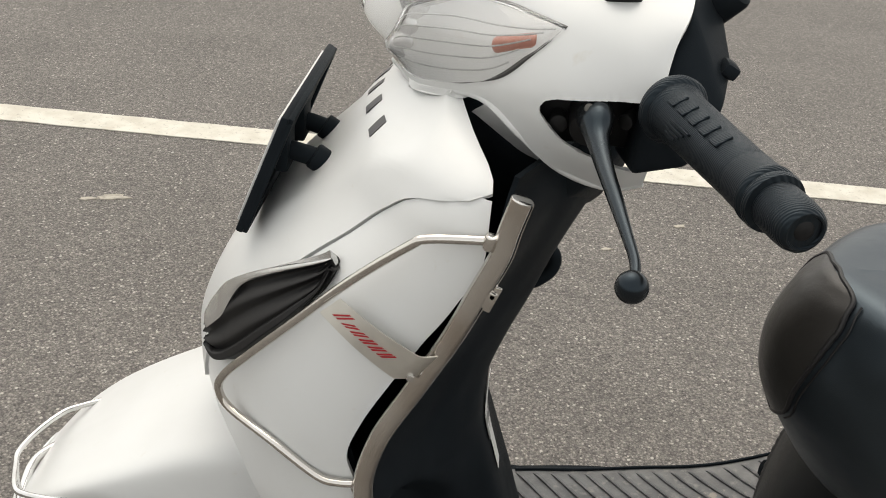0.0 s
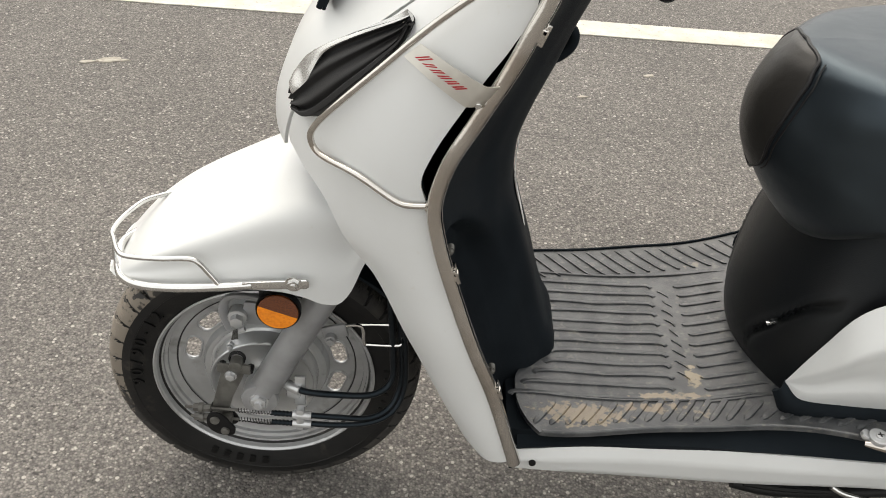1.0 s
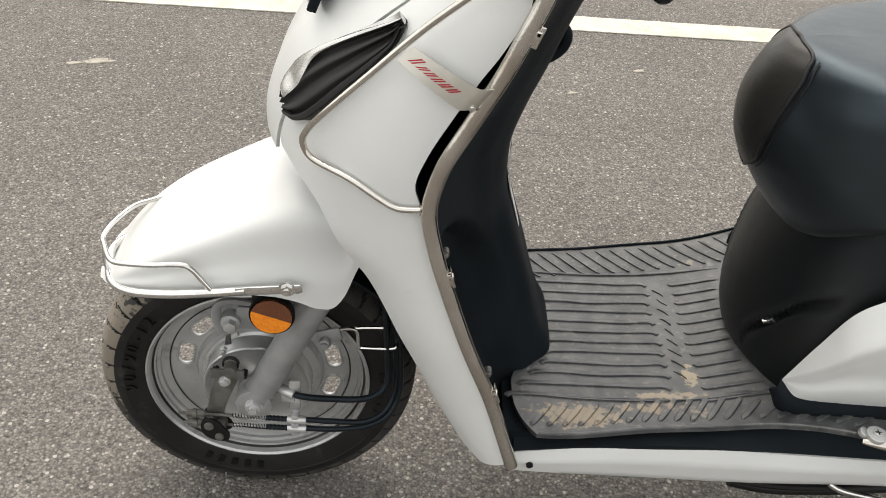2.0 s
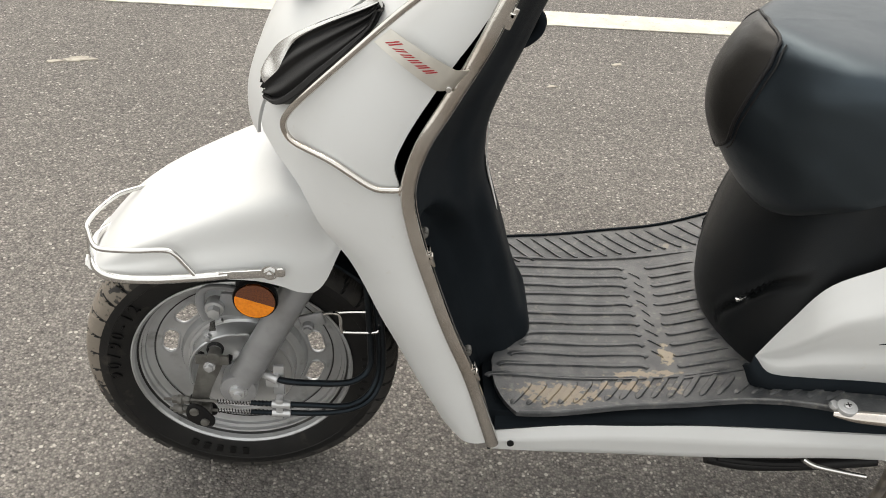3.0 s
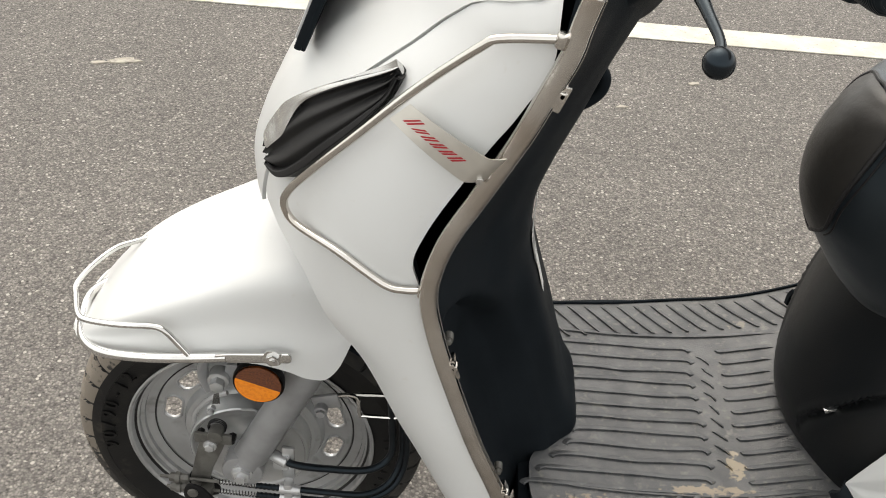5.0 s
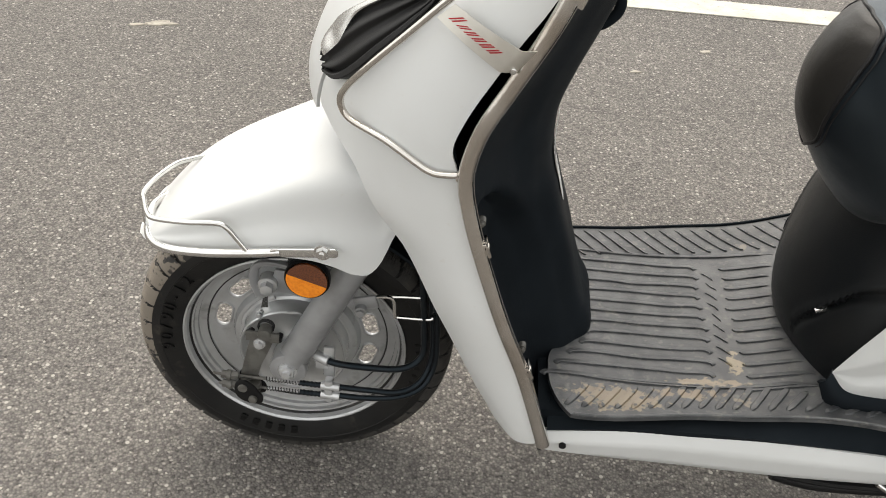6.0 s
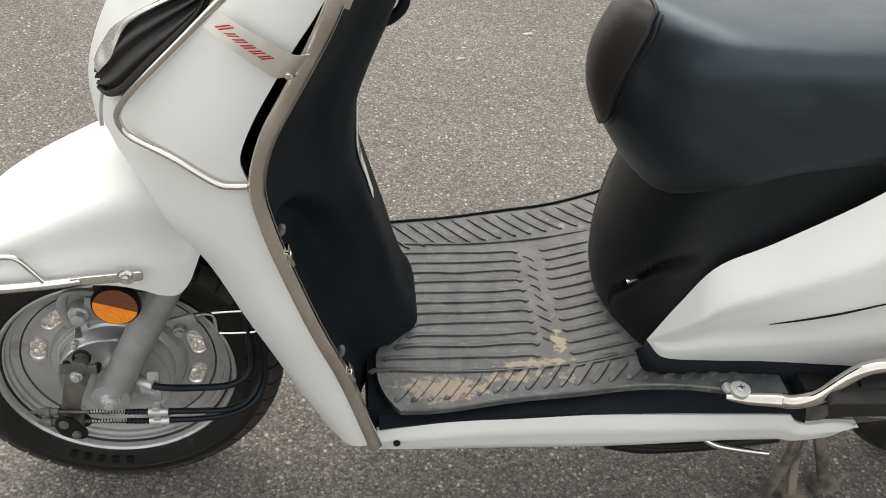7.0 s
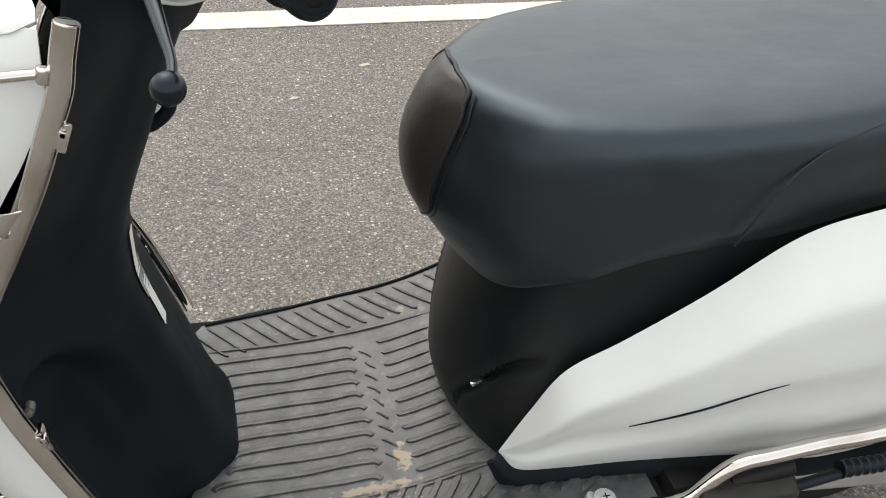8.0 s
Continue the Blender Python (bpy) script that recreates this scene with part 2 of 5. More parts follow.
def block(centre, size, bevel=0.002, turn=None, segments=2):
    bm = bmesh.new()
    bmesh.ops.create_cube(bm, size=1)
    bmesh.ops.scale(bm, verts=bm.verts, vec=size)
    if bevel:
        bmesh.ops.bevel(bm, geom=list(bm.edges), offset=bevel, segments=segments, profile=0.5, affect="EDGES", clamp_overlap=True)
    m = Matrix.Translation(centre) @ (turn if turn else Matrix())
    bmesh.ops.transform(bm, matrix=m, verts=bm.verts)
    return bm


def rod(a, b, r, segs=16, r2=None, bevel=0.0):
    a, b = Vector(a), Vector(b)
    way = b - a
    bm = bmesh.new()
    bmesh.ops.create_cone(bm, cap_ends=True, segments=segs, radius1=r, radius2=r if r2 is None else r2, depth=way.length)
    if bevel:
        bmesh.ops.bevel(bm, geom=[e for e in bm.edges if any(len(f.verts) > 4 for f in e.link_faces)], offset=bevel, segments=2, profile=0.5, affect="EDGES")
    m = Matrix.Translation((a + b) / 2) @ way.to_track_quat("Z", "Y").to_matrix().to_4x4()
    bmesh.ops.transform(bm, matrix=m, verts=bm.verts)
    return bm


def join(*bms):
    out = bmesh.new()
    for bm in bms:
        me = bpy.data.meshes.new("tmp")
        bm.to_mesh(me)
        bm.free()
        out.from_mesh(me)
        bpy.data.meshes.remove(me)
    return out


def moved(bm, m):
    bmesh.ops.transform(bm, matrix=m, verts=bm.verts)
    return bm


def flipped(bm):
    """The mirror image on the scooter's other side."""
    bmesh.ops.transform(bm, matrix=Matrix.Diagonal((1, -1, 1, 1)), verts=bm.verts)
    bmesh.ops.reverse_faces(bm, faces=bm.faces)
    return bm


def mesh_of(name, bm, material, sharp=38):
    bm.normal_update()
    for fc in bm.faces:
        fc.smooth = True
    lim = radians(sharp)
    for e in bm.edges:
        if len(e.link_faces) == 2 and e.calc_face_angle(0) > lim:
            e.smooth = False
    me = bpy.data.meshes.new(name)
    bm.to_mesh(me)
    bm.free()
    me.materials.append(material)
    return me


def part(name, bm, material, parent, label="", sharp=38):
    ob = new(name, mesh_of(name, bm, material, sharp))
    ob.parent = parent
    if label:
        tagged(ob, label)
    return ob


def holed(f, nu, nv, outline, thick, flip=False):
    """A surface f(u, v) with an opening of the given (x, z) outline, and thickness."""
    bm = sheet(f, nu, nv, flip=flip)
    n = len(outline)

    def inside(x, z):
        odd = False
        for i in range(n):
            (ax, az), (bx, bz) = outline[i], outline[(i + 1) % n]
            if (az > z) != (bz > z) and x < ax + (z - az) / (bz - az) * (bx - ax):
                odd = not odd
        return odd

    def onto(x, z):
        best = None
        for i in range(n):
            a, b = Vector(outline[i]), Vector(outline[(i + 1) % n])
            w = min(max((Vector((x, z)) - a).dot(b - a) / max((b - a).length_squared, 1e-12), 0), 1)
            q = a.lerp(b, w)
            d = (q - Vector((x, z))).length
            if best is None or d < best[0]:
                best = (d, q)
        return best[1]
    gone = [fc for fc in bm.faces if inside(fc.calc_center_median().x, fc.calc_center_median().z) and fc.calc_center_median().y < -0.13]
    rim = {e for fc in gone for e in fc.edges}
    bmesh.ops.delete(bm, geom=gone, context="FACES")
    for v in {v for e in rim if e.is_valid and e.is_boundary for v in e.verts}:
        if 0.02 < v.co.x < 0.168 and v.co.z > 0.955:
            q = onto(v.co.x, v.co.z)
            if (q - Vector((v.co.x, v.co.z))).length < 0.006:
                v.co.x, v.co.z = q
    bm.normal_update()
    faces, verts = list(bm.faces), list(bm.verts)
    edges = [e for e in bm.edges if e.is_boundary]
    lip = {v for e in edges for v in e.verts if v.co.y < -0.16 and v.co.z > 0.965 and 0.07 < v.co.x < 0.168}
    back = {v: bm.verts.new(v.co + (Vector((0, thick, 0)) if v in lip else v.normal * -thick)) for v in verts}
    for fc in faces:
        bm.faces.new([back[v] for v in reversed(fc.verts)])
    for e in edges:
        loop = next(l for l in e.link_faces[0].loops if l.edge == e)
        a, b = loop.vert, loop.link_loop_next.vert
        bm.faces.new([b, a, back[a], back[b]])
    return bm


def cut(bm, knife):
    """bm less knife."""
    a, b = (bpy.data.objects.new("tmp", bpy.data.meshes.new("tmp")) for _ in range(2))
    for ob, data in ((a, bm), (b, knife)):
        data.to_mesh(ob.data)
        data.free()
        scene.collection.objects.link(ob)
    mod = a.modifiers.new("cut", "BOOLEAN")
    mod.operation, mod.object, mod.solver = "DIFFERENCE", b, "EXACT"
    deps = bpy.context.evaluated_depsgraph_get()
    done = bpy.data.meshes.new_from_object(a.evaluated_get(deps))
    out = bmesh.new()
    out.from_mesh(done)
    for ob in (a, b):
        me = ob.data
        bpy.data.objects.remove(ob)
        bpy.data.meshes.remove(me)
    bpy.data.meshes.remove(done)
    return out


def lerp(a, b, u):
    return a + (b - a) * u


def step(lo, hi, x):
    u = min(max((x - lo) / (hi - lo), 0), 1)
    return u * u * (3 - 2 * u)


# ---- ground ----
def asphalt():
    m = bpy.data.materials.new("worn_asphalt")
    m.use_nodes = True
    t = m.node_tree
    b = t.nodes["Principled BSDF"]
    place = t.nodes.new("ShaderNodeTexCoord").outputs["Object"]

    def tex(kind, **kw):
        n = t.nodes.new(kind)
        for k, v in kw.items():
            n.inputs[k].default_value = v
        t.links.new(place, n.inputs["Vector"])
        return n
    stones = tex("ShaderNodeTexVoronoi", Scale=225.0)
    big = tex("ShaderNodeTexVoronoi", Scale=105.0)
    fine = tex("ShaderNodeTexNoise", Scale=420.0, Detail=3.0)
    wide = tex("ShaderNodeTexNoise", Scale=2.2, Detail=6.0)
    grit = t.nodes.new("ShaderNodeSeparateColor")
    t.links.new(stones.outputs["Color"], grit.inputs[0])
    ramp = t.nodes.new("ShaderNodeValToRGB")
    e = ramp.color_ramp.elements
    e[0].position, e[0].color = 0.0, (0.115, 0.106, 0.097, 1)
    e[1].position, e[1].color = 1.0, (0.40, 0.375, 0.335, 1)
    for pos, c in ((0.35, (0.165, 0.153, 0.141, 1)), (0.75, (0.215, 0.199, 0.182, 1)), (0.93, (0.265, 0.244, 0.221, 1))):
        el = e.new(pos)
        el.color = c
    t.links.new(grit.outputs[0], ramp.inputs[0])
    dark = t.nodes.new("ShaderNodeMix")
    dark.data_type, dark.blend_type = "RGBA", "MULTIPLY"
    gap = t.nodes.new("ShaderNodeMapRange")
    gap.inputs["From Min"].default_value, gap.inputs["From Max"].default_value = 0.15, 0.75
    gap.inputs["To Min"].default_value, gap.inputs["To Max"].default_value = 1.08, 0.60
    t.links.new(stones.outputs["Distance"], gap.inputs["Value"])
    dark.inputs["Factor"].default_value = 1.0
    t.links.new(ramp.outputs[0], dark.inputs["A"])
    t.links.new(gap.outputs[0], dark.inputs["B"])
    def times(colour, value, lo, hi, a, b2):
        """colour multiplied by value, taken from lo..hi to a..b2."""
        r = t.nodes.new("ShaderNodeMapRange")
        r.inputs["From Min"].default_value, r.inputs["From Max"].default_value = lo, hi
        r.inputs["To Min"].default_value, r.inputs["To Max"].default_value = a, b2
        t.links.new(value, r.inputs["Value"])
        mix = t.nodes.new("ShaderNodeMix")
        mix.data_type, mix.blend_type = "RGBA", "MULTIPLY"
        mix.inputs["Factor"].default_value = 1.0
        t.links.new(colour, mix.inputs["A"])
        t.links.new(r.outputs[0], mix.inputs["B"])
        return mix.outputs["Result"]
    patchy = tex("ShaderNodeTexNoise", Scale=34.0, Detail=5.0, Roughness=0.65)
    pits = tex("ShaderNodeTexNoise", Scale=120.0, Detail=3.0, Roughness=0.6)
    colour = times(dark.outputs["Result"], wide.outputs["Fac"], 0.3, 0.7, 0.86, 1.05)
    colour = times(colour, patchy.outputs["Fac"], 0.3, 0.7, 0.84, 1.16)
    colour = times(colour, pits.outputs["Fac"], 0.30, 0.47, 0.42, 1.02)
    # pale stones showing here and there
    pale = t.nodes.new("ShaderNodeSeparateColor")
    t.links.new(big.outputs["Color"], pale.inputs[0])
    some = t.nodes.new("ShaderNodeMapRange")
    some.inputs["From Min"].default_value, some.inputs["From Max"].default_value = 0.955, 0.965
    t.links.new(pale.outputs[0], some.inputs["Value"])
    core = t.nodes.new("ShaderNodeMapRange")
    core.inputs["From Min"].default_value, core.inputs["From Max"].default_value = 0.42, 0.30
    t.links.new(big.outputs["Distance"], core.inputs["Value"])
    both = t.nodes.new("ShaderNodeMath")
    both.operation = "MULTIPLY"
    t.links.new(some.outputs[0], both.inputs[0])
    t.links.new(core.outputs[0], both.inputs[1])
    tone = t.nodes.new("ShaderNodeMix")
    tone.data_type = "RGBA"
    tone.inputs["B"].default_value = (0.40, 0.375, 0.335, 1)
    t.links.new(both.outputs[0], tone.inputs["Factor"])
    t.links.new(colour, tone.inputs["A"])
    t.links.new(tone.outputs["Result"], b.inputs["Base Color"])
    b.inputs["Roughness"].default_value = 0.85
    add = t.nodes.new("ShaderNodeMath")
    add.operation = "ADD"
    t.links.new(stones.outputs["Distance"], add.inputs[0])
    t.links.new(big.outputs["Distance"], add.inputs[1])
    inv = t.nodes.new("ShaderNodeMath")
    inv.operation, inv.inputs[1].default_value = "MULTIPLY", -1.0
    t.links.new(add.outputs[0], inv.inputs[0])
    b1 = t.nodes.new("ShaderNodeBump")
    b1.inputs["Strength"].default_value, b1.inputs["Distance"].default_value = 0.6, 0.003
    t.links.new(inv.outputs[0], b1.inputs["Height"])
    b2 = t.nodes.new("ShaderNodeBump")
    b2.inputs["Strength"].default_value, b2.inputs["Distance"].default_value = 0.4, 0.001
    t.links.new(fine.outputs["Fac"], b2.inputs["Height"])
    t.links.new(b1.outputs[0], b2.inputs["Normal"])
    t.links.new(b2.outputs[0], b.inputs["Normal"])
    return m


ASPHALT = asphalt()
bm = bmesh.new()
bmesh.ops.create_grid(bm, x_segments=40, y_segments=40, size=400)
ground = new("ground", mesh_of("ground", bm, ASPHALT))
tagged(ground, "grey worn asphalt with light stone chips showing", "ground", kind="structure")
PAINT = shade("worn_road_paint", (0.60, 0.58, 0.51), 0.75, second=(0.50, 0.47, 0.40), scale=14, grain=0.5, grain_scale=260, dirt=(0.30, 0.28, 0.25), dirt_scale=90, dirt_from=0.60, dirt_to=0.76)


def line_at(u, v):
    x = lerp(-6, 6, u)
    edge = 0.062 + 0.003 * noise.noise((x * 9, v * 5, 0)) + 0.002 * noise.noise((x * 40, v * 9, 3))
    return (x, 2.905 + 0.036 * x + (v - 0.5) * 2 * edge, 0.004)


road_line = new("road_line", mesh_of("road_line", sheet(line_at, 900, 2, 0.003), PAINT))
tagged(road_line, "cream-white painted road line, worn, on asphalt", "road line", kind="structure")

# ---- scooter ----
YC = 0.90
scooter = new("scooter")
scooter.location = (0, YC, 0)
tagged(scooter, "white and black step-through scooter with steel guards, parked on asphalt", "scooter")

# front shell: nose line, outer edge and half width by height
nose_x = curve_of((0.277, 0.302, 0.336, 0.463, 0.56, 0.607, 0.66, 0.73, 0.784, 0.833, 0.891, 0.94, 0.955, 0.97, 0.985),
                  (0.10, 0.022, -0.01, -0.092, -0.150, -0.200, -0.207, -0.195, -0.172, -0.136, -0.083, -0.044, -0.026, -0.004, 0.02))
edge_x = curve_of((0.277, 0.325, 0.428, 0.505, 0.583, 0.641, 0.687, 0.707, 0.74, 0.80, 0.828, 0.86, 0.91, 0.949, 0.968, 0.985),
                  (0.122, 0.104, 0.067, 0.034, 0.005, -0.014, -0.026, -0.032, -0.023, 0.006, 0.021, 0.040, 0.060, 0.060, 0.041, 0.022))
half_w = curve_of((0.277, 0.5, 0.6, 0.70, 0.82, 0.90, 0.93, 0.949, 0.968, 0.985), (0.240, 0.238, 0.232, 0.229, 0.233, 0.232, 0.226, 0.212, 0.16, 0.10))
front_s = curve_of((0.277, 0.463, 0.57, 0.605, 0.630, 0.648, 0.658, 0.666, 0.672), (0.633, 0.633, 0.638, 0.634, 0.610, 0.565, 0.50, 0.41, 0.312))
seam_s = curve_of((0.607, 0.66, 0.72, 0.755, 0.80, 0.873, 0.912, 0.930, 0.94, 0.945), (0.29, 0.30, 0.36, 0.42, 0.47, 0.55, 0.62, 0.72, 0.9, 1.0))


def shell(s, z, out=0.0):
    """The front shell's surface: s from -1 (near edge) over 0 (nose) to 1."""
    w = abs(s) * math.pi / 2
    x = edge_x(z) + (nose_x(z) - edge_x(z)) * math.cos(w)
    y = half_w(z) * math.sin(w) ** 1.2
    return Vector((x - out * math.cos(w), math.copysign(y + out * math.sin(w), s), z))


ridge_s = curve_of((0.6, 0.72, 0.80, 0.849, 0.896, 0.934, 0.955, 0.985), (0.12, 0.16, 0.22, 0.28, 0.39, 0.51, 0.66, 0.8))


def cover_at(u, v):
    z = lerp(0.659, 0.984, v)
    b = seam_s(z) - 0.006 if z < 0.945 else 1.0
    s = lerp(-b, b, u)
    return shell(s, z, cover_out(s, z))


def cover_out(s, z):
    ridge = max(0, 1 - abs(abs(s) - ridge_s(z)) / 0.22) ** 1.4 * 0.007 * step(0.62, 0.72, z)
    return 0.002 + ridge


part("front_cover", sheet(cover_at, 60, 60, 0.004), WHITE, scooter, "white painted front nose cover")


def side_at(u, v):
    z = lerp(0.325 - 0.028 * u, 0.943, v)
    lo = front_s(z) if z < 0.672 else seam_s(z) + 0.006
    return shell(-lerp(1.0, min(lo, 0.998), u), z)


for side in (1, -1):
    bm = sheet(side_at, 40, 90, 0.004)
    part("leg_shield", bm if side == 1 else flipped(bm), WHITE, scooter, "white painted leg shield side panel")

# black inner shield behind the front shell
guard_x = curve_of((0.325, 0.428, 0.505, 0.583, 0.641, 0.687, 0.736, 0.788, 0.843, 0.883, 0.928, 0.954), (0.110, 0.073, 0.040, 0.011, -0.008, -0.016, -0.0065, 0.0175, 0.0435, 0.060, 0.072, 0.078))
back_x = curve_of((0.30, 0.34, 0.366, 0.388, 0.483, 0.554, 0.62, 0.668, 0.715, 0.768, 0.818, 0.869, 0.93, 0.96), (0.172, 0.168, 0.163, 0.15, 0.117, 0.093, 0.078, 0.079, 0.092, 0.111, 0.127, 0.147, 0.172, 0.182))
low_fx = curve_of((0, 0.2, 0.4, 0.6, 0.8, 1), (0, 0.06, 0.22, 0.64, 0.96, 1.0))
high_fx = curve_of((0, 0.2, 0.4, 0.6, 0.8, 1), (0, 0.19, 0.45, 0.73, 0.94, 1.0))
high_y = curve_of((0, 0.2, 0.4, 0.6, 0.8, 1), (-0.232, -0.185, -0.13, -0.09, -0.05, 0))
low_y = curve_of((0, 0.2, 0.4, 0.6, 0.8, 1), (-0.232, -0.185, -0.12, -0.082, -0.055, 0))


knee_y = curve_of((0.30, 0.36, 0.396, 0.453, 0.502, 0.551, 0.575, 0.601, 0.623, 0.636, 0.65), (-0.094, -0.094, -0.091, -0.085, -0.081, -0.090, -0.106, -0.130, -0.157, -0.185, -0.25))


def inner_at(u, v):
    z = lerp(0.30, 0.955, v)
    s = 1 - abs(2 * u - 1)
    g, b = guard_x(max(z, 0.325)) - 0.004, back_x(z)
    a = Vector((g + (b - g) * high_fx(s), high_y(s) * lerp(1, 0.86, step(0.9, 0.95, z)), z))
    c = Vector((g + (b - g) * low_fx(s), low_y(s), z))
    p = c.lerp(a, step(0.53, 0.61, z))
    p.x -= 0.026 * step(0.0, 0.016, knee_y(z) - p.y) * step(0.03, 0.16, s) * step(0.640, 0.622, z)
    return (p.x, p.y if u < 0.5 else -p.y, p.z)


part("inner_shield", sheet(inner_at, 140, 150, 0.004, flip=True), BLACK, scooter, "black moulded plastic inner leg shield")


# black sheet added behind the shell, so that its gaps read dark
def liner_at(u, v):
    z = lerp(0.335, 0.93, v)
    return shell(-lerp(1, (front_s(z) if z < 0.672 else seam_s(z) - 0.05) + 0.02, u), z, -0.014)


for side in (1, -1):
    bm = sheet(liner_at, 24, 40, 0.002)
    part("shell_liner", bm if side == 1 else flipped(bm), BLACK, scooter)



# added black backing: stops the road showing through the shell's gaps
def backing_at(u, v):
    z = lerp(0.34, 0.93, v)
    return Vector((lerp(edge_x(z), nose_x(z), 0.16), lerp(-1, 1, u) * (half_w(z) - 0.016), z))


part("gap_backing", sheet(backing_at, 10, 40, 0.003), BLACK, scooter)

mat_z = curve_of((0.10, 0.20, 0.35, 0.45, 0.52, 0.60), (0.352, 0.351, 0.360, 0.380, 0.394, 0.402))

# floor board, side sills
part("floor_board", prism([(0.10, -0.200), (0.66, -0.205), (0.66, 0.205), (0.10, 0.200)], 0.295, 0.338, "xy", 0.004), BLACK, scooter, "black plastic floor board")
sill_top = curve_of((0.10, 0.252, 0.398, 0.548, 0.625, 0.638, 0.648, 0.70, 0.732), (0.312, 0.336, 0.340, 0.338, 0.337, 0.336, 0.324, 0.322, 0.320))
sill_low = curve_of((0.10, 0.146, 0.267, 0.42, 0.56, 0.69, 0.708, 0.732), (0.27, 0.265, 0.261, 0.262, 0.273, 0.281, 0.288, 0.317))


def sill_at(u, v):
    x = lerp(0.112, 0.732, u)
    t, b = sill_top(x), sill_low(x)
    k = v * 4
    ys, zs = (-0.207, -0.213, -0.219, -0.212, -0.180), (t, t - 0.001, lerp(t, b, 0.3), lerp(t, b, 0.75), b)
    i = min(int(k), 3)
    return (x, lerp(ys[i], ys[i + 1], k - i), lerp(zs[i], zs[i + 1], k - i))


def ledge_at(u, v):
    x = lerp(0.115, 0.66, u)
    return (x, lerp(-0.15, -0.214, v), lerp(mat_z(x) - 0.012, sill_top(x) + 0.003, step(0.55, 1, v)))


for side in (1, -1):
    bm = sheet(sill_at, 130, 16, 0.003, flip=True)
    part("side_sill", bm if side == 1 else flipped(bm), WHITE, scooter, "white painted sill below the floor board", 50)
    bm = sheet(ledge_at, 50, 6, 0.02, flip=True)
    part("floor_edge", bm if side == 1 else flipped(bm), BLACK, scooter)

# floor mat
mat_front = curve_of((-0.23, -0.215, -0.19, -0.131, -0.09, -0.05, 0.05, 0.09, 0.131, 0.19, 0.215), (0.16, 0.137, 0.119, 0.112, 0.128, 0.160, 0.160, 0.128, 0.112, 0.119, 0.137))
mat_back = curve_of((-0.25, -0.165, -0.14, 0.14, 0.165, 0.25), (0.60, 0.60, 0.47, 0.47, 0.60, 0.60))
mat_edge = curve_of((0.11, 0.146, 0.32, 0.42, 0.47, 0.54, 0.60), (0.205, 0.217, 0.200, 0.203, 0.213, 0.236, 0.25))


mat_far = curve_of((0.11, 0.14, 0.24, 0.32, 0.42, 0.47, 0.54, 0.60), (0.165, 0.174, 0.190, 0.200, 0.206, 0.216, 0.236, 0.25))


def mat_point(x, y):
    lift = 0.012 * step(0.17, 0.215, abs(y)) * step(0.16, 0.3, x)
    return Vector((x, y, mat_z(x) + lift * 0.4))


def mat_at(u, v):
    q = lerp(-1, 1, v)
    y = q * 0.217
    x = lerp(mat_front(y), mat_back(y), u)
    y = q * (mat_edge(x) if q < 0 else mat_far(x))
    return mat_point(x, y)


floor_mat = part("floor_mat", sheet(mat_at, 60, 80, 0.006), MAT, scooter, "dark grey ribbed rubber floor mat with dried mud")


def rib(points, w=0.0080, h=0.0022, both=False, steps=5):
    """A raised strip along points (x, y) of the mat: a step on its near side, or a rounded bar."""
    path = smooth_path([(x, y, 0) for x, y in points], steps)
    n = len(path) - 1
    offs, highs = ((0.0, 0.12, 0.5, 0.88, 1.0), (0.0, 0.9, 1.0, 0.9, 0.0)) if both else ((0.0, 0.05, 0.16, 0.5, 1.0), (0.0, 0.92, 1.0, 0.55, 0.0))

    def f(u, v):
        i, k = round(u * n), round(v * 4)
        way = (path[min(i + 1, n)] - path[max(i - 1, 0)]).normalized()
        across = Vector((-way.y, way.x, 0))
        if (path[n] - path[0]).x < 0:
            across = -across
        end = min(1, min(i, n - i) / 1.6)
        mid = 0.5 if both else 0.0
        p = path[i] + across * w * (mid + (offs[k] - mid) * (0.3 + 0.7 * end))
        return mat_point(p.x, p.y) + Vector((0, 0, 0.0002 + h * highs[k] * end))
    return sheet(f, n, 4)


rr = random.Random(11)
for k in range(12):
    y = 0.096 - 0.0222 * k
    start = 0.168 if abs(y) < 0.07 else 0.168 - (abs(y) - 0.07) * 0.75
    stop = 0.322 + rr.uniform(-0.003, 0.004)
    part("rib", rib([(start - 0.002, y - 0.007), (start + 0.004, y - 0.002), (start + 0.035, y + rr.uniform(-0.001, 0.001)), (0.235, y + rr.uniform(-0.0022, 0.002)), (0.28, y + rr.uniform(-0.0012, 0.002)), (stop - 0.010, y + 0.001), (stop - 0.002, y - 0.001), (stop + 0.001, y - 0.005)]), MAT, floor_mat)
    back = 0.421 + 0.35 * max(0, abs(y) - 0.06)
    go = 0.358 + rr.uniform(-0.004, 0.004)
    part("rib", rib([(go, y + 0.001), (go + 0.006, y - 0.004), (0.39, y - 0.002), (back, y + 0.002)]), MAT, floor_mat)
part("rib", rib([(0.14, 0.118), (0.25, 0.119), (0.44, 0.126)]), MAT, floor_mat)
part("rib", rib([(0.152, -0.146), (0.165, -0.150), (0.25, -0.151), (0.36, -0.148), (0.43, -0.142)]), MAT, floor_mat)
for k in range(17):
    x = 0.128 + 0.0232 * k
    e = mat_far(x) - 0.010
    part("rib", rib([(x - 0.008, e), (x + 0.012, e - 0.024), (x + 0.034, e - 0.050), (x + 0.041, e - 0.052)], 0.005, 0.0022), MAT, floor_mat)
